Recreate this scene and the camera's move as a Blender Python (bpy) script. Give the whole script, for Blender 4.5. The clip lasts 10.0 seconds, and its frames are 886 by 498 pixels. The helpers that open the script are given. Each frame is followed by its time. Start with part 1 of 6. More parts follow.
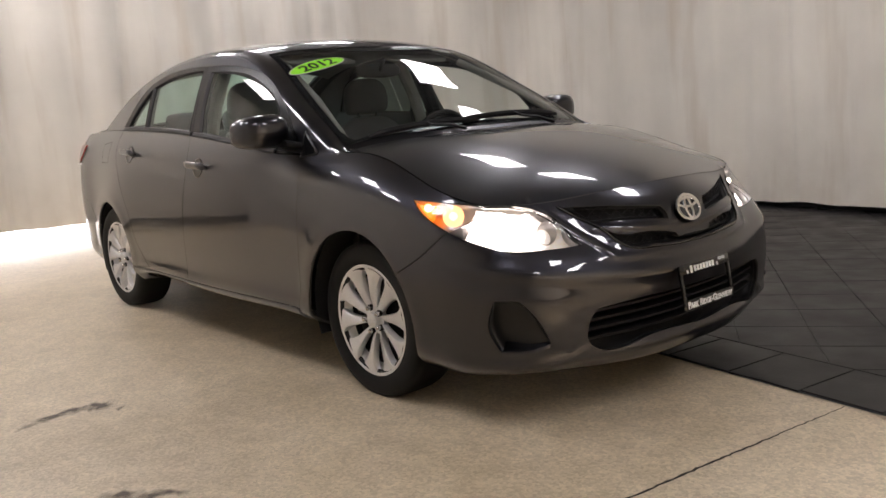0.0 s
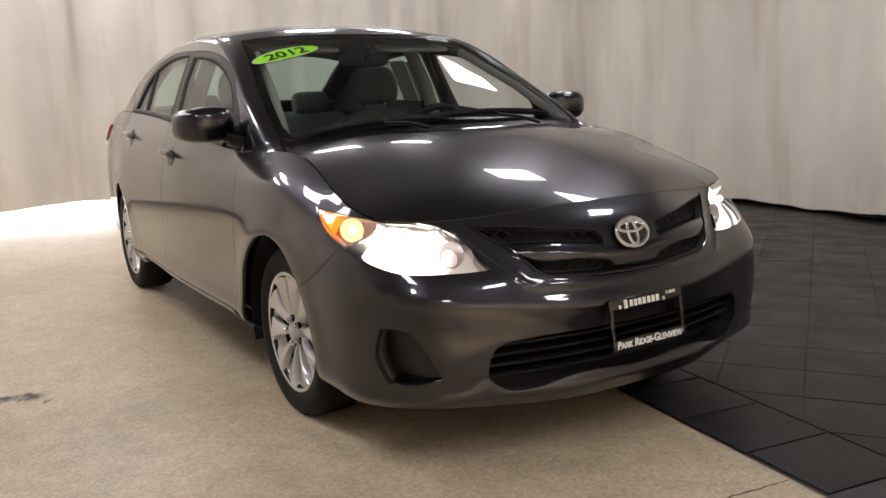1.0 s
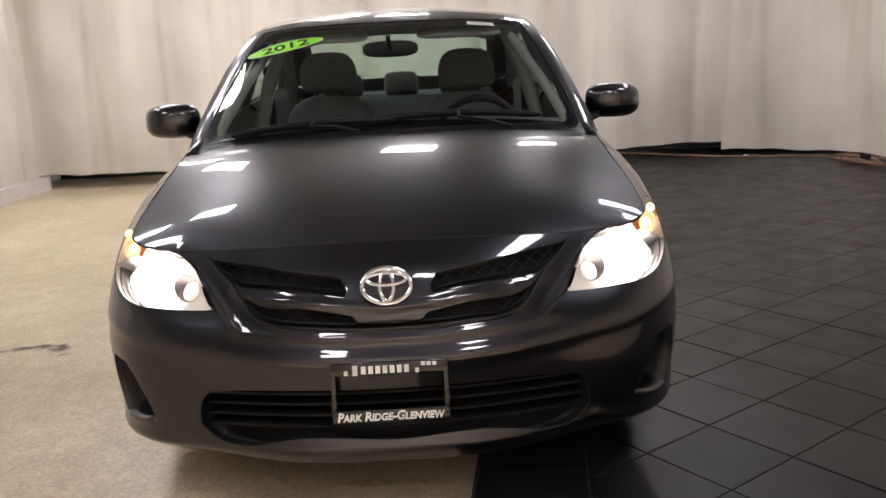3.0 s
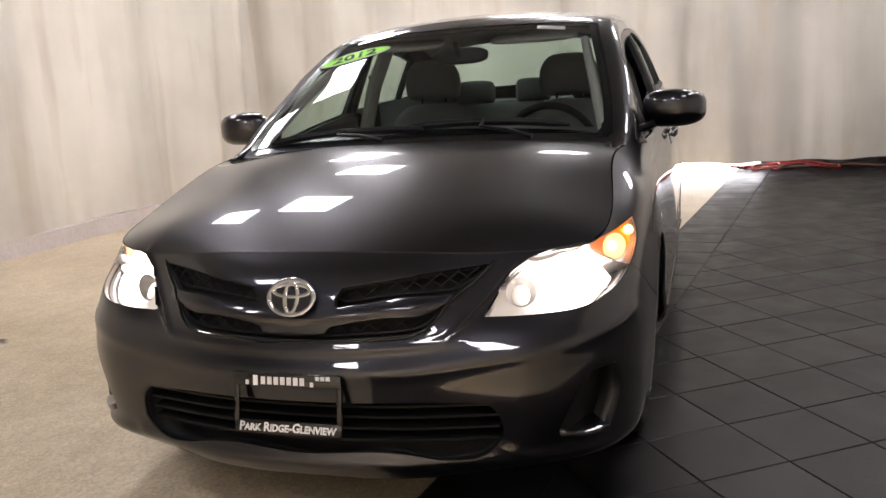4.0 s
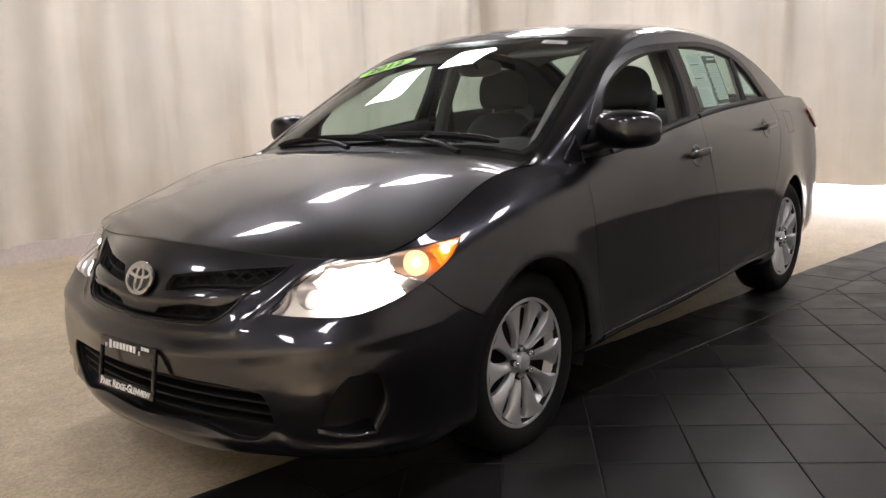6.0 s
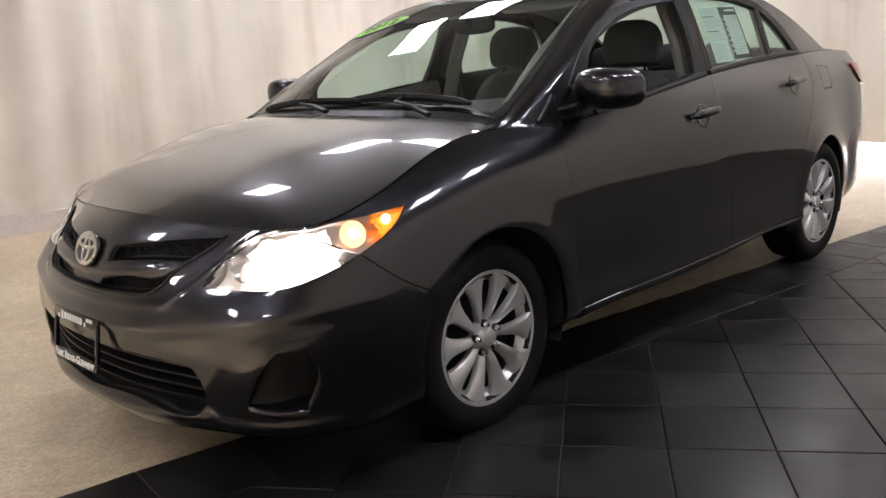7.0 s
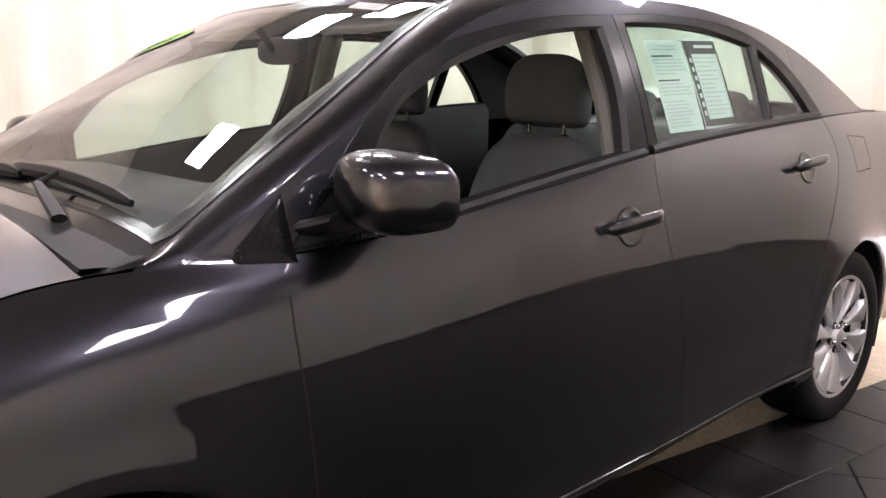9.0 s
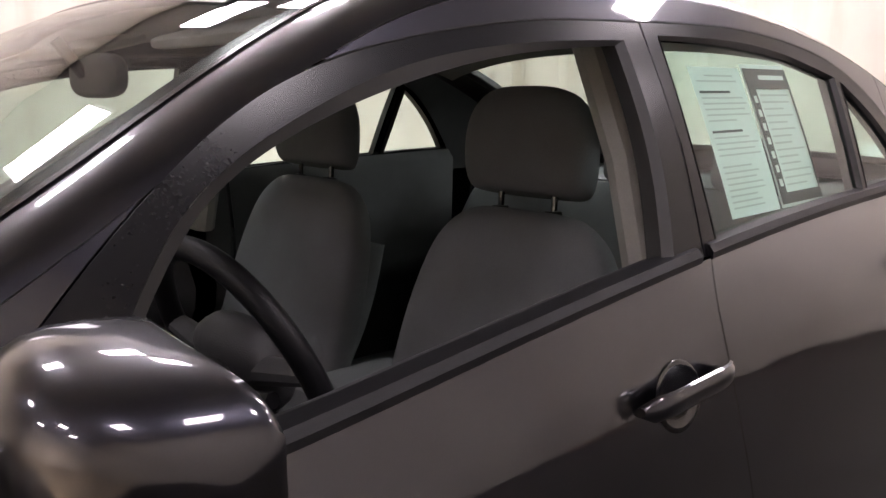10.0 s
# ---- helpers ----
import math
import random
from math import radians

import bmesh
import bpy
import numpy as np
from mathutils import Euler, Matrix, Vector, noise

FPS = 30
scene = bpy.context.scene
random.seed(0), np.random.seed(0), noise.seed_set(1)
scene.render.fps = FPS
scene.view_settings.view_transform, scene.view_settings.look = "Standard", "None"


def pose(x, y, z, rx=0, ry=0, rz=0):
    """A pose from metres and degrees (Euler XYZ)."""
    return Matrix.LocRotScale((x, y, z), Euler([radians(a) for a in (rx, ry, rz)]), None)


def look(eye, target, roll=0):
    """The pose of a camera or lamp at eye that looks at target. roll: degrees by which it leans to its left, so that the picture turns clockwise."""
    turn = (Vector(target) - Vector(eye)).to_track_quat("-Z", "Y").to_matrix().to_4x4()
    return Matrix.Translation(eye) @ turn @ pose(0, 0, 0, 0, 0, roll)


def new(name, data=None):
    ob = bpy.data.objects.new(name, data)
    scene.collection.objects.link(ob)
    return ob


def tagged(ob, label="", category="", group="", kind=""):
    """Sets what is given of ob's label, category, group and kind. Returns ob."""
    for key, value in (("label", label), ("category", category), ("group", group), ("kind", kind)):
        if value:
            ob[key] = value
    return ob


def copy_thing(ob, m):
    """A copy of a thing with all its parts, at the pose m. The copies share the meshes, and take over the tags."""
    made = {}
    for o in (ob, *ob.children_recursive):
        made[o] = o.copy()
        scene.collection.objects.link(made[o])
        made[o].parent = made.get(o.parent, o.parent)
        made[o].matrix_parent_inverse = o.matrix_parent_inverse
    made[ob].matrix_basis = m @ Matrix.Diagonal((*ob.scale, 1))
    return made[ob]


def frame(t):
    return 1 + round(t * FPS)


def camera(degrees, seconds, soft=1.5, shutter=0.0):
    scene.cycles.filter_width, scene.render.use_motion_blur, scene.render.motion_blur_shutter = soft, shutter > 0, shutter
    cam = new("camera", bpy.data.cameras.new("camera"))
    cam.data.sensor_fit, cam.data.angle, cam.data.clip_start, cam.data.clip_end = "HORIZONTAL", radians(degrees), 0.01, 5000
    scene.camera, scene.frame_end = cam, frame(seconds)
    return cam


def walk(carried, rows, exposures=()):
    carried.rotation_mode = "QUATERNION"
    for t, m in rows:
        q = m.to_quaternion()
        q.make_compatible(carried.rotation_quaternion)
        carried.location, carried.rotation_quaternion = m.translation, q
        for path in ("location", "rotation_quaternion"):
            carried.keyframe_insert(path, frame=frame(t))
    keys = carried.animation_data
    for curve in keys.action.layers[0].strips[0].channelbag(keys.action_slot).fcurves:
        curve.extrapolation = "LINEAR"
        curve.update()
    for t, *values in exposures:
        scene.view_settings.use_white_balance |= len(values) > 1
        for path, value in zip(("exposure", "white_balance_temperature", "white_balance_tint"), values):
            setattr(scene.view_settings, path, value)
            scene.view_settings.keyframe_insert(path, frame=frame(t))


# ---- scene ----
cam = camera(54.5, 10.0)
PATH = [
    (0, (2.632, -2.646, 1.086), (1.123, -1.375, 0.755), -4.1),
    (0.5, (2.745, -2.316, 1.105), (1.156, -1.153, 0.756), -2.6),
    (1, (2.82, -1.889, 1.121), (1.141, -0.863, 0.758), -2.3),
    (1.5, (2.981, -1.435, 1.167), (1.202, -0.61, 0.773), -2.1),
    (2, (2.998, -0.938, 1.198), (1.142, -0.318, 0.786), -1.8),
    (2.5, (3.076, -0.402, 1.247), (1.156, -0.047, 0.811), -2.1),
    (2.7, (3.062, -0.204, 1.248), (1.126, 0.033, 0.803), -2.1),
    (3.8, (2.882, 0.886, 1.212), (0.986, 0.391, 0.814), -4.3),
    (4, (2.808, 1.037, 1.205), (0.941, 0.439, 0.806), -3.8),
    (4.5, (2.646, 1.438, 1.208), (0.87, 0.6, 0.828), -3.7),
    (5, (2.542, 1.828, 1.222), (0.854, 0.82, 0.855), -3.5),
    (5.5, (2.35, 2.1, 1.213), (0.755, 0.949, 0.85), -2.9),
    (6.8, (2.031, 2.573, 1.17), (0.635, 1.202, 0.755), -3.1),
    (7, (1.893, 2.539, 1.171), (0.52, 1.154, 0.727), -3.4),
    (7.5, (1.538, 2.48, 1.147), (0.191, 1.082, 0.667), -2.1),
    (8, (1.161, 2.427, 1.175), (-0.125, 0.979, 0.676), 0.2),
    (8.5, (0.757, 2.186, 1.169), (-0.543, 0.738, 0.705), 0.3),
    (9, (0.342, 2.003, 1.22), (-0.969, 0.548, 0.815), -0.4),
    (9.5, (-0.029, 1.707, 1.243), (-1.356, 0.25, 0.902), 1.3),
    (10, (-0.333, 1.409, 1.237), (-1.686, -0.024, 0.899), 0.3),
]
walk(cam, [(t, look(eye, target, roll)) for t, eye, target, roll in PATH], [(0, -0.28, 6500, 10), (2.5, -0.06, 6500, 10), (4.0, -0.04, 6500, 10), (5.5, -0.09, 6500, 10), (7.0, 0.08, 6350, 10), (8.2, 0.56, 6450, 14), (9.0, 0.90, 6550, 19), (9.5, 0.80, 6600, 20), (10.0, 0.55, 6600, 21)])


# ---- world and lights ----
world = bpy.data.worlds.new("world")
world.use_nodes = True
scene.world = world
world.node_tree.nodes["Background"].inputs[0].default_value = (0.6, 0.65, 0.75, 1)
world.node_tree.nodes["Background"].inputs[1].default_value = 0.02
LAMP_POWER = 27.5
HEAD_POWER = 620.0



# ---- materials ----
def mat(name, color=(0.5, 0.5, 0.5), rough=0.5, metal=0.0, coat=0.0, spec=0.5, scale=0.0, vary=0.0, bump=0.0, fine=0.0, emit=0.0, emit_color=None):
    """A principled material whose colour and relief vary at two scales."""
    m = bpy.data.materials.new(name)
    m.use_nodes = True
    nt = m.node_tree
    b = nt.nodes["Principled BSDF"]
    b.inputs["Base Color"].default_value = (*color, 1)
    b.inputs["Roughness"].default_value = rough
    b.inputs["Metallic"].default_value = metal
    b.inputs["Coat Weight"].default_value = coat
    b.inputs["Coat Roughness"].default_value = 0.03
    b.inputs["Specular IOR Level"].default_value = spec
    if emit:
        b.inputs["Emission Color"].default_value = (*(emit_color or color), 1)
        b.inputs["Emission Strength"].default_value = emit
    if scale:
        co = nt.nodes.new("ShaderNodeTexCoord")
        n1 = nt.nodes.new("ShaderNodeTexNoise")
        n1.inputs["Scale"].default_value = scale
        n1.inputs["Detail"].default_value = 6
        n2 = nt.nodes.new("ShaderNodeTexNoise")
        n2.inputs["Scale"].default_value = fine or scale * 14
        n2.inputs["Detail"].default_value = 3
        for n in (n1, n2):
            nt.links.new(co.outputs["Object"], n.inputs["Vector"])
        add = nt.nodes.new("ShaderNodeMath")
        add.operation = "ADD"
        nt.links.new(n1.outputs["Fac"], add.inputs[0])
        nt.links.new(n2.outputs["Fac"], add.inputs[1])
        ramp = nt.nodes.new("ShaderNodeMapRange")
        ramp.inputs["From Min"].default_value, ramp.inputs["From Max"].default_value = 0.7, 1.3
        ramp.inputs["To Min"].default_value, ramp.inputs["To Max"].default_value = 1 - vary, 1 + vary
        nt.links.new(add.outputs[0], ramp.inputs["Value"])
        mix = nt.nodes.new("ShaderNodeVectorMath")
        mix.operation = "SCALE"
        mix.inputs[0].default_value = color
        nt.links.new(ramp.outputs[0], mix.inputs["Scale"])
        nt.links.new(mix.outputs[0], b.inputs["Base Color"])
        if bump:
            bp = nt.nodes.new("ShaderNodeBump")
            bp.inputs["Strength"].default_value = bump
            bp.inputs["Distance"].default_value = 0.002
            nt.links.new(n2.outputs["Fac"], bp.inputs["Height"])
            nt.links.new(bp.outputs[0], b.inputs["Normal"])
    return m


def glass_mat(name, tint, rough=0.0, gain=1.0):
    """Thin glass: clear and tinted, with more gloss at a slant."""
    m = bpy.data.materials.new(name)
    m.use_nodes = True
    nt = m.node_tree
    nt.nodes.remove(nt.nodes["Principled BSDF"])
    out = nt.nodes["Material Output"]
    tr, gl, fr, mx = (nt.nodes.new("ShaderNode" + k) for k in ("BsdfTransparent", "BsdfGlossy", "LayerWeight", "MixShader"))
    tr.inputs["Color"].default_value = (*tint, 1)
    gl.inputs["Roughness"].default_value = rough
    fr.inputs["Blend"].default_value = 0.5
    power = nt.nodes.new("ShaderNodeMath")
    power.operation = "POWER"
    power.inputs[1].default_value = 4.5
    nt.links.new(fr.outputs["Facing"], power.inputs[0])
    mul = nt.nodes.new("ShaderNodeMath")
    mul.operation, mul.use_clamp = "MULTIPLY_ADD", True
    mul.inputs[1].default_value = 0.9 * gain
    mul.inputs[2].default_value = 0.055 * gain
    nt.links.new(power.outputs[0], mul.inputs[0])
    nt.links.new(mul.outputs[0], mx.inputs[0])
    nt.links.new(tr.outputs[0], mx.inputs[1])
    nt.links.new(gl.outputs[0], mx.inputs[2])
    nt.links.new(mx.outputs[0], out.inputs["Surface"])
    return m


PAINT = mat("grey_metallic_paint", (0.0228, 0.0228, 0.0295), 0.31, 1.0, 1.0, scale=3, fine=900, vary=0.06)
PAINT.node_tree.nodes["Principled BSDF"].inputs["Coat IOR"].default_value = 1.64
PAINT.node_tree.nodes["Principled BSDF"].inputs["Coat Roughness"].default_value = 0.035
BLACK = mat("black_plastic", (0.008, 0.008, 0.009), 0.45, spec=0.2, scale=20, vary=0.15, fine=600, bump=0.1)
GLOSS = mat("gloss_black", (0.008, 0.008, 0.009), 0.12, coat=0.4)
RUBBER = mat("tyre_rubber", (0.005, 0.005, 0.005), 0.65, spec=0.25, scale=12, vary=0.25, fine=300, bump=0.2)
SILVER = mat("silver_wheel_paint", (0.66, 0.66, 0.67), 0.34, 0.7, 0.3, scale=10, vary=0.05)
CHROME = mat("chrome", (0.8, 0.8, 0.82), 0.08, 1.0)
DARK = mat("dark_underbody", (0.01, 0.01, 0.01), 0.9, scale=8, vary=0.3)
WINDOW = glass_mat("green_tinted_glass", (0.69, 0.86, 0.80))
SHIELD = glass_mat("windscreen_glass", (0.80, 0.86, 0.83))
LENS = glass_mat("clear_lamp_lens", (0.95, 0.95, 0.95))
FRAME_BLACK = mat("satin_black_frame", (0.0055, 0.0055, 0.0066), 0.22, spec=0.2, scale=20, vary=0.1)
SEAM = mat("seal_rubber_and_gap_shade", (0.008, 0.008, 0.008), 0.6, scale=30, vary=0.2)


# ---- mesh tools ----
def part(name, bm, material, parent=None, label="", sharp=35, smooth=True):
    """Links a bmesh as one mesh object under a thing or part."""
    me = bpy.data.meshes.new(name)
    bm.to_mesh(me)
    bm.free()
    me.materials.append(material)
    if smooth:
        me.polygons.foreach_set("use_smooth", [True] * len(me.polygons))
        me.set_sharp_from_angle(angle=radians(sharp))
    ob = new(name, me)
    ob.parent = parent
    if label:
        tagged(ob, label)
    return ob


def thing(name, label, category, group="", kind=""):
    return tagged(new(name), label, category, group, kind)


def box(sx, sy, sz, at=(0, 0, 0), turn=(0, 0, 0), bevel=0.0, seg=2, bm=None):
    bm = bm or bmesh.new()
    made = bmesh.ops.create_cube(bm, size=1.0)["verts"]
    bmesh.ops.scale(bm, vec=(sx, sy, sz), verts=made)
    if bevel:
        edges = list({e for v in made for e in v.link_edges})
        r = bmesh.ops.bevel(bm, geom=edges, offset=bevel, segments=seg, profile=0.5, affect="EDGES")
        made = list({v for f in r["faces"] for v in f.verts} | {v for v in made if v.is_valid})
    bmesh.ops.transform(bm, matrix=pose(*at, *turn), verts=made)
    return bm


def lathe(profile, steps=48, axis="y", bm=None):
    """Spins (radius, offset) pairs round an axis."""
    bm = bm or bmesh.new()
    rings = []
    for k in range(steps):
        a = 2 * math.pi * k / steps
        c, s = math.cos(a), math.sin(a)
        ring = []
        for r, o in profile:
            p = (r * c, o, r * s) if axis == "y" else (o, r * c, r * s) if axis == "x" else (r * c, r * s, o)
            ring.append(bm.verts.new(p))
        rings.append(ring)
    for k in range(steps):
        a, b = rings[k], rings[(k + 1) % steps]
        for i in range(len(profile) - 1):
            bm.faces.new((a[i], a[i + 1], b[i + 1], b[i]))
    bmesh.ops.recalc_face_normals(bm, faces=bm.faces[:])
    return bm


def loft(rings, closed=True, caps=True, bm=None):
    """Skins rings of equal length one to the next."""
    bm = bm or bmesh.new()
    vs = [[bm.verts.new(p) for p in r] for r in rings]
    n = len(rings[0])
    for a, b in zip(vs, vs[1:]):
        for i in range(n if closed else n - 1):
            j = (i + 1) % n
            bm.faces.new((a[i], a[j], b[j], b[i]))
    if caps and closed:
        bm.faces.new(vs[0][::-1])
        bm.faces.new(vs[-1])
    bmesh.ops.recalc_face_normals(bm, faces=bm.faces[:])
    return bm


def tube(points, radius, sides=8, flat=1.0, bm=None):
    """A round bar along points; radius may be a list."""
    pts = [Vector(p) for p in points]
    rings = []
    up = Vector((0, 0, 1))
    for i, p in enumerate(pts):
        d = (pts[min(i + 1, len(pts) - 1)] - pts[max(i - 1, 0)]).normalized()
        side = d.cross(up)
        side = side.normalized() if side.length > 1e-4 else Vector((1, 0, 0))
        top = side.cross(d)
        r = radius[i] if isinstance(radius, (list, tuple)) else radius
        rings.append([p + side * r * math.cos(a) + top * r * flat * math.sin(a) for a in (2 * math.pi * k / sides for k in range(sides))])
    return loft(rings, bm=bm)


def cardinal(knots, q):
    """Weights of an interpolating cubic spline: one row for each q."""
    x = np.asarray(knots, float)
    q = np.atleast_1d(np.asarray(q, float))
    n = len(x)
    h = np.diff(x)
    a, b = np.zeros((n, n)), np.zeros((n, n))
    a[0, 0] = a[-1, -1] = 1
    for i in range(1, n - 1):
        a[i, i - 1:i + 2] = h[i - 1], 2 * (h[i - 1] + h[i]), h[i]
        b[i, i - 1:i + 2] = 6 / h[i - 1], -6 / h[i - 1] - 6 / h[i], 6 / h[i]
    m = np.linalg.solve(a, b)
    k = np.clip(np.searchsorted(x, q) - 1, 0, n - 2)
    hk = h[k]
    s, t = (x[k + 1] - q) / hk, (q - x[k]) / hk
    w = ((s ** 3 - s) * hk ** 2 / 6)[:, None] * m[k] + ((t ** 3 - t) * hk ** 2 / 6)[:, None] * m[k + 1]
    rows = np.arange(len(q))
    w[rows, k] += s
    w[rows, k + 1] += t
    return w


def curve(*pairs):
    """A smooth function through (x, value) pairs."""
    p = sorted(pairs)
    xs, ys = [a for a, _ in p], np.array([b for _, b in p])
    return lambda q: cardinal(xs, np.clip(q, xs[0], xs[-1])) @ ys


def smooth_loop(points, step=0.02, corners=()):
    """A closed smooth outline through points; it breaks at the corners named by index."""
    pts = np.array(points, float)
    n = len(pts)
    breaks = sorted(corners) or [0]
    out = []
    for a, b in zip(breaks, breaks[1:] + [breaks[0] + n]):
        seg = pts[[i % n for i in range(a, b + 1)]]
        d = np.r_[0, np.cumsum(np.linalg.norm(np.diff(seg, axis=0), axis=1))]
        q = np.linspace(0, d[-1], max(2, int(round(d[-1] / step)) + 1))[:-1]
        out.append(cardinal(d, q) @ seg if len(seg) > 2 else seg[0] + (q / d[-1])[:, None] * (seg[1] - seg[0]))
    return np.concatenate(out)


def inside(points, loop):
    x, y = points[:, 0], points[:, 1]
    hit = np.zeros(len(points), bool)
    for (x0, y0), (x1, y1) in zip(loop, np.roll(loop, -1, axis=0)):
        if y0 != y1:
            hit ^= ((y0 > y) != (y1 > y)) & (x < (x1 - x0) * (y - y0) / (y1 - y0) + x0)
    return hit


def panels(surface, grid, loops, order, out_from=(-1.3, 0, 0.5)):
    """Cuts a curved surface along closed outlines. Returns, for each name, points, unit normals and triangles."""
    from mathutils.geometry import delaunay_2d_cdt
    pts, edges = [], []
    gap = 0.008
    lines = []
    for loop in loops.values():
        base = len(pts)
        pts += [tuple(p) for p in loop]
        edges += [(base + i, base + (i + 1) % len(loop)) for i in range(len(loop))]
        lines.append(np.asarray(loop))
    fixed = np.concatenate(lines)
    ok = np.ones(len(grid), bool)
    for i in range(0, len(fixed), 200):
        ok &= (((grid[:, None] - fixed[None, i:i + 200]) ** 2).sum(-1) > gap ** 2).all(1)
    pts += [tuple(p) for p in grid[ok]]
    vs, _, fs, *_ = delaunay_2d_cdt([Vector(p) for p in pts], edges, [], 0, 1e-6)
    uv = np.array([(v[0], v[1]) for v in vs])
    tri = np.array([f for f in fs if len(f) == 3])
    mid = uv[tri].mean(1)
    p = surface(uv)
    e = 1e-4
    n = np.cross(surface(uv + (e, 0)) - surface(uv - (e, 0)), surface(uv + (0, e)) - surface(uv - (0, e)))
    n /= np.maximum(np.linalg.norm(n, axis=1), 1e-12)[:, None]
    if ((p - np.array(out_from)) * n).sum() < 0:
        n = -n
    left = np.ones(len(tri), bool)
    got = {}
    for name in order:
        sel = left & inside(mid, np.asarray(loops[name])) if name in loops else left.copy()
        left &= ~sel
        t = tri[sel]
        if not len(t):
            continue
        use, inv = np.unique(t, return_inverse=True)
        t = inv.reshape(-1, 3)
        q, m = p[use], n[use]
        flip = (np.cross(q[t[:, 1]] - q[t[:, 0]], q[t[:, 2]] - q[t[:, 0]]) * m[t].sum(1)).sum(1) < 0
        t[flip] = t[flip][:, ::-1]
        got[name] = (q, m, t)
    return got


def sheet(name, data, material, parent, label="", gap=0.0022, sink=0.011, lift=0.0, dark_rim=True):
    """One body panel from panels(): its rim is drawn in by the gap and turned down."""
    q, m, t = (a.copy() for a in data)
    q = q + m * lift
    count = {}
    for a, b, c in t:
        for i, j in ((a, b), (b, c), (c, a)):
            count[(i, j)] = True
    rim = [(i, j) for i, j in count if (j, i) not in count]
    ids = sorted({i for e in rim for i in e})
    pull = np.zeros_like(q)
    for i, j in rim:
        d = np.cross(m[i], q[j] - q[i])
        d /= max(np.linalg.norm(d), 1e-9)
        pull[i] += d
        pull[j] += d
    low = {}
    verts, norms = list(q), list(m)
    for i in ids:
        d = pull[i] / max(np.linalg.norm(pull[i]), 1e-9)
        low[i] = len(verts)
        deep = sink if np.isscalar(sink) else sink[i]
        verts.append(q[i] - m[i] * deep)
        norms.append(-d if deep > 0 else d)
        verts[i] = q[i] + d * gap
    faces = [tuple(f) for f in t] + [(j, i, low[i], low[j]) for i, j in rim]
    me = bpy.data.meshes.new(name)
    me.from_pydata([tuple(v) for v in verts], [], faces)
    me.materials.append(material)
    # painted panels get a dark rim colour that stands for shade in the gaps
    if material is PAINT and dark_rim:
        me.materials.append(SEAM)
        me.polygons.foreach_set("material_index", [0] * len(t) + [1] * len(rim))
    me.polygons.foreach_set("use_smooth", [True] * len(me.polygons))
    me.normals_split_custom_set_from_vertices([tuple(v) for v in norms])
    ob = new(name, me)
    ob.parent = parent
    if label:
        tagged(ob, label)
    return ob


# ---- the room ----


